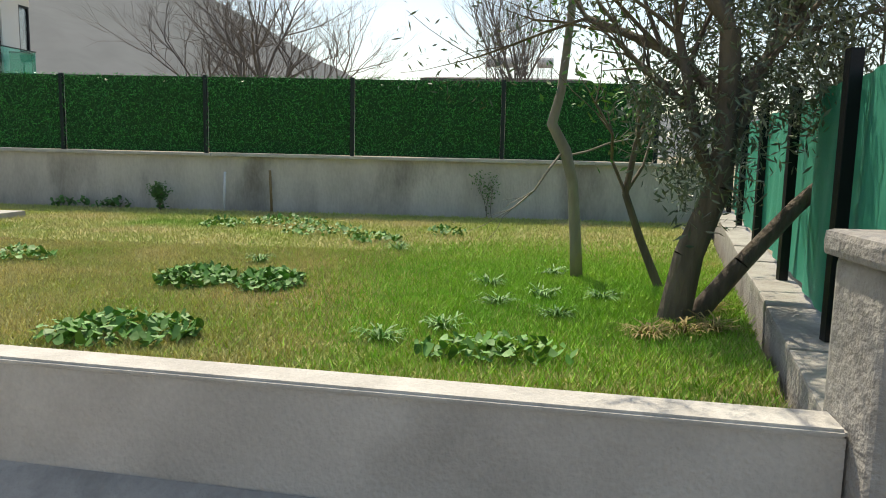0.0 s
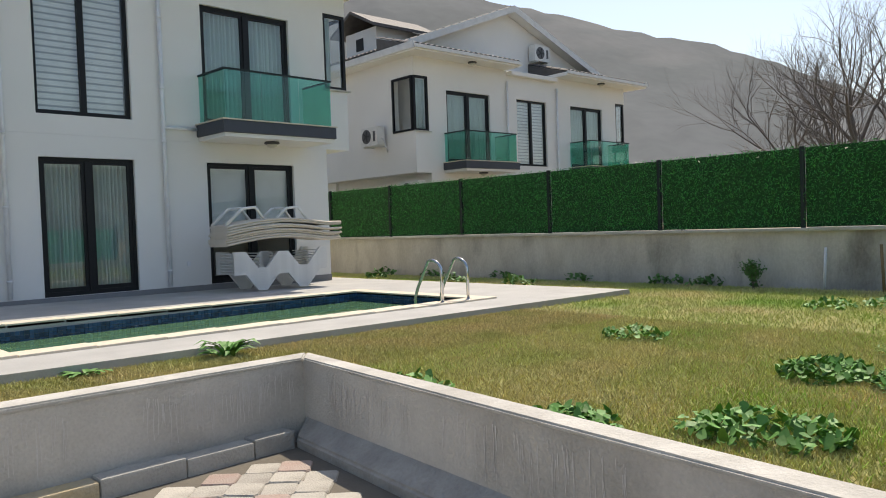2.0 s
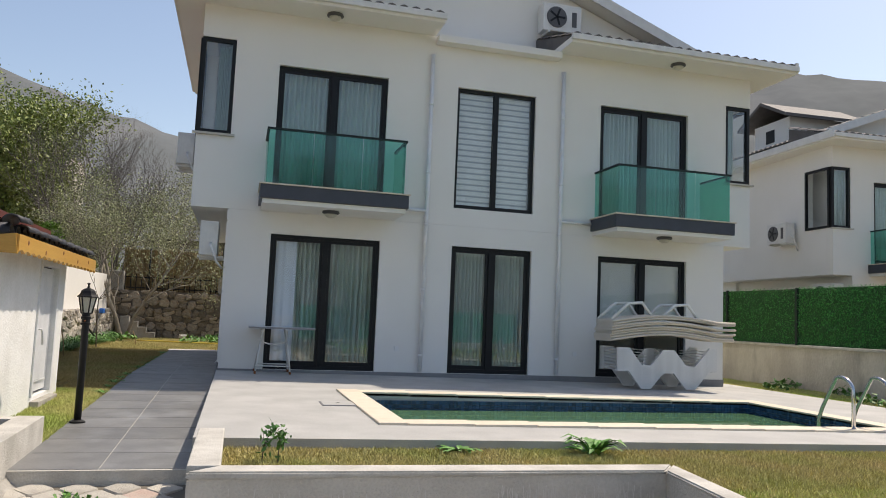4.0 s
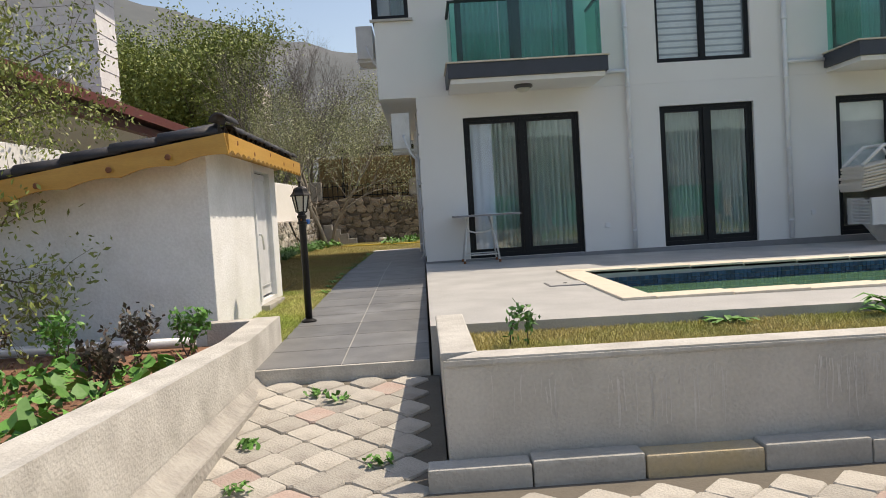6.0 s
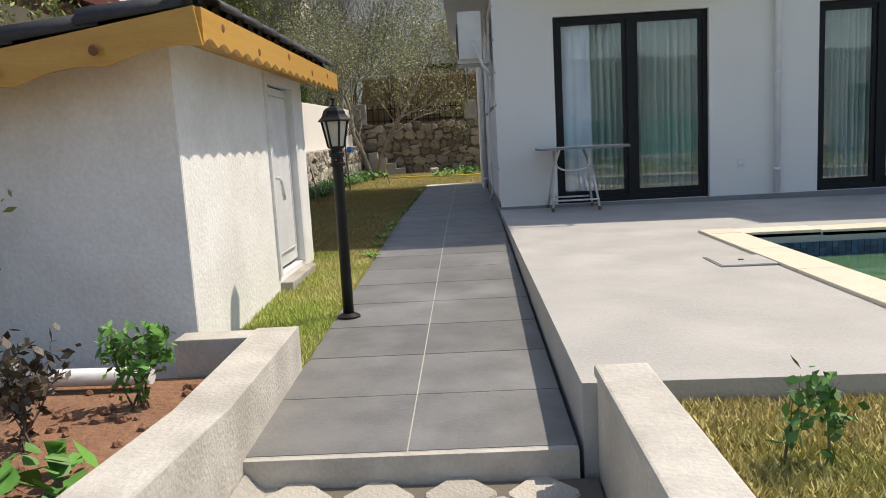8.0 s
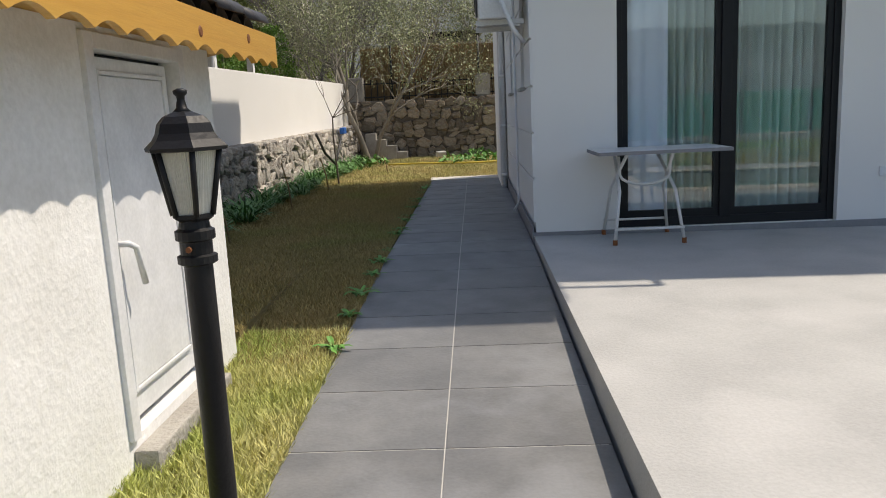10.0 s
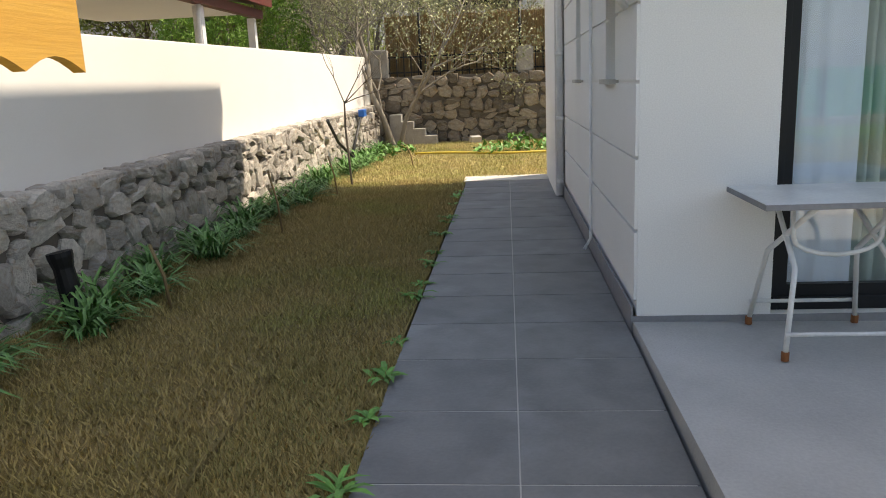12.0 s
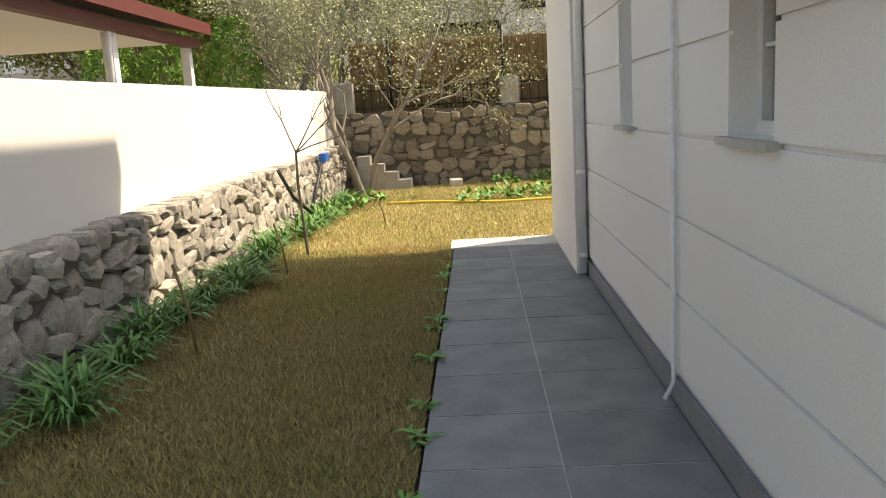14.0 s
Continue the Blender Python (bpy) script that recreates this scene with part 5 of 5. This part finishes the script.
part("core", prism([(-3.9, -2.3), (-3.56, -2.3), (-3.52, 13.4), (-3.9, 13.4)], -0.5, [0.66, 0.66, 0.80, 0.80]), "mortar", sb)
rubble(sb, 15.4, 0.82, pose(-3.55, -2.0, -0.1), "stone_grey", 61, 0.2)
rnd = random.Random(62)
proto_cap = rock(rnd, 1.0, 1.0, 0.16)
me_cap = bpy.data.meshes.new("stone")
proto_cap.to_mesh(me_cap)
proto_cap.free()
me_cap.materials.append(M["stone_grey"])
for i in range(62):
    y = -2 + i * 0.248
    ob = new("stone", me_cap)
    ob.parent = sb
    ob.matrix_basis = pose(-3.63, y, 0.67 + (y + 2) * 0.009, 0, -90, rnd.uniform(0, 360)) @ Matrix.Diagonal((0.28, 0.28, 0.26, 1))
bw2 = thing("stone_wall", "brown rubble stone wall closing the back of the garden", "wall", kind="structure")
part("core", boxes((-3.7, 9.0, 13.43, 13.8, -0.5, 1.44)), "mortar", bw2)
rubble(bw2, 4.9, 1.5, pose(-3.7, 13.42, -0.08) @ pose(0, 0, 0, 0, 0, -90), "stone", 63, 0.23)
rf = thing("iron_fence", "low black iron fence on the stone wall", "fence")
for x in np.arange(-3.6, 3.0, 0.165):
    part("bar", boxes((x - 0.011, x + 0.011, 13.57, 13.592, 1.44, 1.98)), "iron", rf)
for z in (1.52, 1.86):
    part("rail", boxes((-3.65, 3.0, 13.593, 13.608, z, z + 0.03)), "iron", rf)
sp2 = thing("stone_post", "pale rough stone post in the iron fence", "post")
part("post", prism([(-0.40, 13.46), (-0.02, 13.46), (-0.02, 13.75), (-0.40, 13.75)], 1.44, [2.0, 2.02, 2.02, 2.0], 0.04), "old_concrete", sp2)
sp3 = thing("stone_post", "rough stone gate post at the end of the white wall", "post")
part("post", boxes((-3.7, -3.3, 13.46, 13.75, 1.3, 2.05), bevel=0.04), "old_concrete", sp3)
rd = thing("reed_screen", "dry brown reed screen fixed to dark poles", "fence")
for x in (-2.6, -0.3, 2.2):
    part("pole", tube(bmesh.new(), [(x, 13.98, 1.0), (x, 13.98, 3.0)], 0.03, 8), "iron", rd)
r = np.random.default_rng(71)
ms = Mesher()
for x in np.arange(-3.4, 4.0, 0.012):
    l = r.normal(0, 0.012)
    ms.bar((x, 14.02 + r.normal(0, 0.006), 1.3), (x + l, 14.02 + r.normal(0, 0.006), 2.84 + r.normal(0, 0.03)), 0.0065, 0.005, 3)
tagged(soup("reeds", ms.v, ms.f, "reed", rd), kind="stuff")
part("reed_backing", boxes((-3.4, 4.0, 14.04, 14.05, 1.3, 2.8)), "reed", rd)
st = thing("stone_steps", "short flight of rough stone steps by the wall", "steps")
for i in range(4):
    part("step", boxes((-3.25 + i * 0.26, -2.98 + i * 0.26, 12.95, 13.3, -0.1, 0.62 - i * 0.16), bevel=0.02), "old_concrete", st)
blk = thing("loose_block", "pale broken building block on the grass", "block", (-1.35, 12.9, -0.06))
part("block", swap(boxes((-0.12, 0.12, -0.07, 0.07, 0.0, 0.16), bevel=0.015), pose(0, 0, 0, 12, 0, 25)), "concrete_top", blk)

# neighbours
nb = thing("neighbour_house", "neighbouring house with white board siding, brown eaves and a covered porch", "house")
for k in range(14):
    part("board", boxes((-16, -6.6 + 0.012 * (k % 2), 4.6 + 0.012 * (k % 2), 5.62, 3.7 + k * 0.19, 3.7 + k * 0.19 + 0.182)), "siding", nb)
part("wall", boxes((-16, -6.64, 4.82, 5.6, -0.5, 3.69)), "beige", nb)
part("roof", prism([(-17, 3.9), (-6.1, 3.9), (-6.1, 6.2), (-17, 6.2)], 6.37, [6.5, 6.5, 6.7, 6.7]), "red_roof", nb)
part("porch_roof", prism([(-7.6, -6), (-4.62, -6), (-4.62, 9.4), (-7.6, 9.4)], [3.25, 2.66, 2.66, 3.25], [3.4, 2.82, 2.82, 3.4]), "red_roof", nb)
part("porch_beam", boxes((-4.92, -4.78, -6, 9.35, 2.48, 2.615)), "red_roof", nb)
part("porch_ceiling", boxes((-7.6, -4.93, -6, 9.3, 2.56, 2.6)), "plaster", nb)
for y in (-3.0, 2.2, 6.9, 9.2):
    part("post", boxes((-5.0, -4.88, y - 0.06, y + 0.06, -0.5, 2.48)), "siding", nb)
part("rain_pipe", tube(bmesh.new(), [(-4.86, 6.75, 2.6), (-4.9, 6.78, 2.3), (-4.95, 6.78, 1.0)], 0.04, 8), "pvc", nb)
part("balcony_rail", boxes((-10.5, -7.0, 4.2, 4.25, 3.7, 3.75), (-10.5, -7.0, 4.2, 4.25, 4.35, 4.42)), "siding", nb)
for k in range(24):
    part("baluster", tube(bmesh.new(), [(-10.4 + k * 0.145, 4.225, 3.74), (-10.4 + k * 0.145, 4.225, 4.36)], 0.035, 6), "siding", nb)
fh = thing("far_house", "pale plastered house behind the reed screen", "house")
part("wall", boxes((-1.2, 8, 19, 26, -0.5, 6.5)), "plaster", fh)
part("canopy", boxes((-3.2, -0.2, 17.5, 19, 3.3, 3.5)), "iron", fh)
part("window", boxes((0.4, 1.5, 18.96, 18.999, 3.9, 5.0)), "frame", fh)
of = thing("far_house", "stone-fronted apartment house beyond the porch", "house")
part("wall", boxes((-22, -9, 30, 36, -0.5, 9)), "beige", of)
for k in range(6):
    part("window", boxes((-20.5 + k * 2, -19.6 + k * 2, 29.96, 29.999, 4.0, 5.6)), "siding", of)
sh = thing("far_house", "low house with rooftop water heaters beyond the hedge", "house")
part("wall", boxes((43, 51, -17.5, -9, -0.6, 4.6)), "beige", sh)
part("roof", prism([(42.6, -18), (51, -18), (51, -8.6), (42.6, -8.6)], 4.6, [4.75, 5.6, 5.6, 4.75]), "roof", sh)
for y in (-15.6, -13.6, -12.7):
    wt = thing("water_heater", "rooftop solar water tank on a frame", "water tank", (43.6, y, 4.78), "water heaters")
    part("tank", swap(lathe([(0.25, -0.45), (0.3, -0.4), (0.3, 0.4), (0.25, 0.45)], 14), pose(0, 0, 1.0, 90)), "white_metal", wt)
    part("frame", boxes((-0.03, 0.03, -0.4, -0.36, 0, 0.85), (-0.03, 0.03, 0.36, 0.4, 0, 0.85)), "iron", wt)

# hills round the valley
PROFILE = ((-180, 5), (-90, 6), (-20, 3), (0, 2.5), (9, 4.5), (20, 10), (26, 12.4), (34, 14.6), (42, 16.6), (50, 18.2), (60, 17), (75, 13.5), (90, 12), (95, 12.5), (104, 14.5), (110, 15.8), (125, 17), (150, 12), (180, 5))
az, el = zip(*PROFILE)
v, f = [], []
NA, NR = 360, 14
for i in range(NA):
    a = -180 + i
    e = math.tan(radians(float(np.interp(a, az, el))))
    for j in range(NR):
        t = j / (NR - 1)
        rad = 330 + 520 * t
        hgt = (850 * e) * t ** 1.15 * (1 + 0.10 * noise.noise(Vector((i * 0.16, j * 0.5, 0))) * (1 - t * 0.75)) + (5 * noise.noise(Vector((i * 0.7, j * 0.9, 3))) if 0 < t else 0)
        v.append((rad * math.cos(radians(a)), -12 + rad * math.sin(radians(a)), hgt - 1.5))
for i in range(NA):
    for j in range(NR - 1):
        a, b = i * NR + j, ((i + 1) % NA) * NR + j
        f.append((a, b, b + 1, a + 1))
# haze comes from the slopes' colour, not from the air
tagged(soup("hills", v, f, "rock", None, True), "hazy grey-green mountain slopes round the valley", "mountain", kind="structure")

# ---- things on the terrace ----
tb = thing("folding_table", "white folding table with bent tube legs by the glass door", "table", (0.45, -0.62, 0.0))
part("tabletop", boxes((0.0, 0.98, 0.0, 0.58, 0.685, 0.71), bevel=0.006), "white_metal", tb)
part("edge_band", boxes((-0.004, 0.984, -0.006, 0.0, 0.683, 0.708), (-0.006, -0.004, 0, 0.58, 0.683, 0.708)), "plinth", tb)
for y in (0.03, 0.55):
    x0, x1 = 0.12, 0.64
    ya = 0.58 - y
    part("leg", tube(bmesh.new(), [(x0, y, 0.02), (x0 + 0.05, y + (0.29 - y) * 0.3, 0.4), (x0 + 0.09, ya, 0.68)], 0.013, 8), "white_metal", tb)
    part("leg", tube(bmesh.new(), [(x1, y, 0.02), (x1 - 0.05, y + (0.29 - y) * 0.3, 0.4), (x1 - 0.09, ya, 0.68)], 0.013, 8), "white_metal", tb)
    part("crossbar", tube(bmesh.new(), [(x0, y, 0.12), (x1, y, 0.12)], 0.01, 8), "white_metal", tb)
    for x in (x0, x1):
        part("rubber_foot", lathe([(0.018, 0.0), (0.018, 0.04)], 10, (x, y)), "rust", tb, "rusted foot")
part("hoop", tube(bmesh.new(), [(0.18, 0.2, 0.66)] + [(0.38 - 0.19 * math.cos(a), 0.2, 0.52 - 0.08 * math.sin(a)) for a in np.linspace(0, math.pi, 9)] + [(0.58, 0.2, 0.66)], 0.011, 8), "white_metal", tb)


def lounger(z, first):
    ob = thing("sun_lounger", "white plastic sun lounger in a stack by the glass door", "lounger", (6.25, -1.25, z), "stacked sun loungers")
    for y in (0.0, 0.56):
        pts = [(0.0, 0.30), (0.22, 0.30), (0.45, 0.02), (0.62, 0.02), (0.85, 0.28), (1.05, 0.28), (1.28, 0.02), (1.45, 0.02), (1.72, 0.32), (1.86, 0.32)]
        bm = bmesh.new()
        lo = [bm.verts.new((x, y, zz)) for x, zz in pts]
        hi = [bm.verts.new((x, y, zz + 0.055)) for x, zz in pts]
        lo2 = [bm.verts.new((x, y + 0.05, zz)) for x, zz in pts]
        hi2 = [bm.verts.new((x, y + 0.05, zz + 0.055)) for x, zz in pts]
        for i in range(len(pts) - 1):
            bm.faces.new((lo[i], lo[i + 1], hi[i + 1], hi[i])), bm.faces.new((lo2[i + 1], lo2[i], hi2[i], hi2[i + 1]))
            bm.faces.new((hi[i], hi[i + 1], hi2[i + 1], hi2[i])), bm.faces.new((lo[i + 1], lo[i], lo2[i], lo2[i + 1]))
        part("side_rail", bm, "plastic", ob)
    for x in ((0.05, 0.5, 1.0, 1.5, 1.8)):
        part("cross_slat", boxes((x, x + 0.06, 0.05, 0.56, 0.31, 0.325)), "plastic", ob)
    return ob


one = lounger(0.0 + deck_z(7), True)
for k in range(1, 8):
    copy_thing(one, pose(6.25 + 0.004 * (k % 3), -1.25, deck_z(7) + k * 0.047))
ms_ = thing("lounger_cushion", "cream lounger cushion in a sagging pile", "cushion", (6.12, -1.3, 0.70), "piled cushions")
bm = bmesh.new()
n = 24
for k in (0,):
    top = []
    for i in range(n + 1):
        x = 2.3 * i / n
        z = 0.10 * math.sin(math.pi * min(1, i / n * 1.15)) + 0.05 * (i / n)
        top.append([bm.verts.new((x, y, z + dz)) for y, dz in ((0.0, 0.012), (0.0, 0.03), (0.03, 0.042), (0.57, 0.042), (0.6, 0.03), (0.6, 0.012), (0.57, 0.0), (0.03, 0.0))])
    for a, b in zip(top, top[1:]):
        for i in range(8):
            bm.faces.new((a[i], a[(i + 1) % 8], b[(i + 1) % 8], b[i])).smooth = True
    bm.faces.new(top[0]), bm.faces.new(top[-1][::-1])
bmesh.ops.recalc_face_normals(bm, faces=bm.faces)
part("pad", bm, "cushion", ms_)
rnd = random.Random(8)
for k in range(1, 8):
    copy_thing(ms_, pose(6.12 + rnd.uniform(-0.04, 0.06), -1.3 + rnd.uniform(-0.02, 0.02), 0.70 + k * 0.043, rnd.uniform(-0.6, 0.6), rnd.uniform(-0.8, 0.8), rnd.uniform(-0.8, 0.8)))
for x in (6.3, 7.15):
    bk = thing("raised_backrest", "white plastic lounger backrest folded up on the pile", "lounger", (x, -1.25, 1.06), "backrests")
    for y in (0.02, 0.5):
        part("rail", tube(bmesh.new(), [(-0.15, y, 0.0), (0.16, y, 0.27), (0.40, y, 0.29), (0.62, y, 0.02)], 0.026, 6), "plastic", bk)
    for q in (0.2, 0.3, 0.38):
        part("slat", boxes((q, q + 0.05, 0.02, 0.5, 0.265, 0.285)), "plastic", bk)

# ---- small plants, stakes, hoses ----
def lz(x):
    return -0.085 - 0.0095 * x


WEED = "low spread of dark green lobed weeds on the lawn"
for i, (x, y, rx, ry, n) in enumerate(((5.1, -10.75, 0.35, 0.28, 110), (5.05, -11.3, 0.35, 0.25, 110), (3.5, -11.05, 0.3, 0.35, 90), (3.05, -10.25, 0.2, 0.25, 60), (3.3, -10.8, 0.12, 0.15, 12), (8.6, -10.9, 0.35, 0.5, 50), (9.6, -10.2, 0.5, 0.5, 60), (7.9, -11.6, 0.25, 0.3, 40), (5.9, -8.9, 0.25, 0.3, 40), (9.1, -9.5, 0.3, 0.3, 30), (3.15, -9.0, 0.15, 0.3, 30), (3.35, -12.9, 0.15, 0.4, 36), (8.8, -12.3, 0.2, 0.25, 24), (2.95, -8.7, 0.1, 0.15, 12))):
    patch("weed_patch", WEED, x, y, lz(x), rx, ry, n * 4, 0.024, "weed", 100 + i, 0.10, "lawn weeds")
TUFT = "tuft of long green grass blades on the lawn"
for i, (x, y) in enumerate(((3.9, -12.6), (4.6, -12.9), (4.9, -13.2), (4.3, -13.25), (5.3, -12.85), (3.6, -12.3), (7.2, -11.95), (6.1, -10.9), (4.9, -13.6), (5.9, -13.35))):
    rosette("grass_tuft", TUFT, x, y, lz(x), 46, 0.18, 0.006, "weed", 130 + i, 1.2, "grass", "grass tufts")
for i, (x, y) in enumerate(((3.9, -13.7), (4.1, -14.1), (4.6, -14.2), (4.0, -13.9))):
    rosette("dry_tuft", "dry straw grass round the olive trunk", x, y, lz(x), 60, 0.22, 0.005, "dry_blade", 150 + i, 1.0, "grass", "dry tufts")
rosette("rosette_weed", "large broad-leaved green weed by the terrace edge", 3.1, -6.72, -0.1, 26, 0.32, 0.03, "weed", 160, 1.1)
rosette("rosette_weed", "flat pale green weed at the terrace edge", 2.0, -6.62, -0.09, 14, 0.2, 0.025, "weed", 161, 0.4)
shrub("rose_bush", "young rose bush with dark green leaves in the lawn corner", 0.45, -6.98, -0.1, 0.30, "herb", 170, 1, 0.03)
shrub("rose_bush", "young rose bush with dark green leaves in the lawn corner", 0.66, -7.0, -0.1, 0.25, "herb", 171, 1, 0.03)
for i, (x, y, h, m) in enumerate(((-1.75, -6.1, 0.34, "weed"), (-2.0, -6.5, 0.4, "red_leaf"), (-2.45, -6.5, 0.4, "weed"), (-1.95, -7.2, 0.3, "red_leaf"), (-2.5, -7.6, 0.36, "weed"), (-3.0, -6.6, 0.35, "red_leaf"), (-2.1, -8.1, 0.32, "weed"), (-2.9, -8.4, 0.35, "red_leaf"), (-2.4, -9.2, 0.3, "weed"))):
    shrub("rose_bush", "rose bush with %s leaves in the flower bed" % ("reddish" if m == "red_leaf" else "green"), x, y, -0.16, h, m, 180 + i, 5, 0.032)
for i, (x, y) in enumerate(((-1.75, -7.0), (-1.9, -7.7), (-1.7, -8.4), (-2.3, -7.0), (-2.6, -8.9), (-1.9, -9.0), (-2.9, -7.4))):
    patch("bed_weed", "fresh green weeds in the flower bed", x, y, -0.155, 0.22, 0.3, 80, 0.035, "weed", 200 + i, 0.14, "bed weeds")
for i, (x, y) in enumerate(((-0.75, -6.85), (-1.0, -7.6), (-0.95, -8.1), (-0.3, -7.9), (-0.6, -6.95), (-0.8, -8.6))):
    patch("joint_weed", "small weed growing in the paver joints", x, y, paver_z(y) + 0.004, 0.08, 0.06, 26, 0.018, "weed", 220 + i, 0.04, "joint weeds")
LEAF = "clump of long dark green strap leaves by the stone wall"
for i in range(26):
    y = -1.0 + i * 0.48 + random.Random(i).uniform(-0.1, 0.1)
    rosette("strap_plant", LEAF, -3.2 + random.Random(i + 50).uniform(-0.12, 0.14), y, -0.06, 85, 0.40 if i % 3 else 0.5, 0.011, "herb", 240 + i, 1.3, "plant", "strap plants")
for i in range(16):
    y = -2.6 + i * 0.52 + random.Random(i + 9).uniform(-0.2, 0.2)
    rosette("edge_weed", "broad green weed along the walkway edge", -1.24, y, -0.06 if y > -1 else walk_z(y), 14, 0.10 if i % 2 else 0.15, 0.014, "weed", 280 + i, 0.7, "weed", "edge weeds")
for i, (x, y) in enumerate(((-1.0, 10.2), (-0.6, 10.6), (-0.2, 10.4), (0.2, 10.9), (-0.4, 12.9), (0.4, 13.1), (-2.9, 10.0), (-2.7, 10.8), (-3.1, 9.2))):
    patch("garden_weed", "bright green weeds in the straw grass", x, y, -0.06, 0.3, 0.25, 60, 0.04, "weed", 300 + i, 0.2, "garden weeds")
STK = "thin wooden stake in the side lawn"
for x, y, h in ((-2.80, 0.58, 0.42), (-2.79, 3.01, 0.6), (-2.79, 5.42, 0.5), (-2.2, 8.5, 0.35)):
    s = thing("stake", STK, "stake", (x, y, -0.06), "stakes")
    part("stick", tube(bmesh.new(), [(0, 0, 0), (-0.03, 0.02, h * 0.5), (-0.09, 0.0, h)], 0.011, 6), "reed", s)
sa = thing("sapling", "thin leafless fruit sapling in the side lawn", "tree", (-2.78, 6.3, -0.06))
ms, tips = Mesher(), []
rnd = random.Random(33)
ms.bar((0, 0, 0), (-0.04, 0, 0.8), 0.018, 0.015), ms.bar((-0.04, 0, 0.8), (-0.03, 0, 1.15), 0.015, 0.012)
for d in ((0.8, 0, 0.5), (-0.3, 0, 1), (0.6, 0.2, 0.8), (0.9, 0.3, 0.25)):
    branch(ms, tips, rnd, Vector((-0.03, 0, 1.12)), Vector(d).normalized(), 0.55, 0.009, 1, 0.5, 0.05, 5, 0.12)
soup("trunk", ms.v, ms.f, "bark", sa, True)
for x, y, h, m in ((11.5, -8.63, 0.62, "pvc"), (11.5, -9.4, 0.66, "reed")):
    s = thing("stake", "upright stake leaning at the foot of the hedge wall", "stake", (x, y, -0.2), "wall stakes")
    part("stick", tube(bmesh.new(), [(0, 0, 0), (0.08, 0.05 if m == "reed" else 0.0, h)], 0.02, 6), m, s)
shrub("lavender_bush", "rounded grey-green bush at the foot of the hedge wall", 11.3, -7.7, -0.2, 0.42, "herb", 340, 12, 0.03)
for i, (x, y) in enumerate(((11.45, -6.2), (11.45, -6.9), (11.45, -4.4), (11.45, -2.5), (11.4, 1.0), (11.4, -0.6), (10.6, 0.4), (10.4, -2.2), (10.2, -4.0))):
    patch("wall_weed", "dark weeds along the foot of the hedge wall", x, y, lz(x), 0.12, 0.35, 50, 0.04, "herb", 350 + i, 0.16, "wall weeds")
shrub("climbing_weed", "bare climbing weed against the hedge wall", 11.55, -12.8, -0.2, 0.7, "herb", 370, 3, 0.03)
hs = thing("garden_hose", "yellow garden hose lying across the straw grass", "hose")
part("hose", tube(bmesh.new(), [(-2.4 + 0.25 * i, 10.4 - 0.05 * i + 0.12 * math.sin(i * 0.7), -0.02) for i in range(22)], 0.022, 8), "yellow", hs)
tp = thing("garden_tap", "blue tap on a black pipe by the stone base", "tap")
part("pipe", tube(bmesh.new(), [(-3.42, 9.4, 0.0), (-3.42, 10.5, 0.68), (-3.42, 10.9, 0.72)], 0.025, 8), "black_pipe", tp)
part("valve", boxes((-3.47, -3.36, 10.55, 10.85, 0.70, 0.84), bevel=0.02), "blue", tp)
part("pipe", tube(bmesh.new(), [(-3.42, 7.8, 0.78), (-3.36, 8.2, 0.4), (-3.1, 8.6, 0.0)], 0.025, 8), "black_pipe", tp)
lp = thing("ground_spotlight", "black tapered garden spotlight at the stone base", "spotlight", (-3.25, 0.3, -0.06))
part("body", swap(lathe([(0.07, 0.0), (0.06, 0.35), (0.075, 0.42), (0.075, 0.45)], 14), pose(0, 0, 0, 0, -8)), "iron", lp)
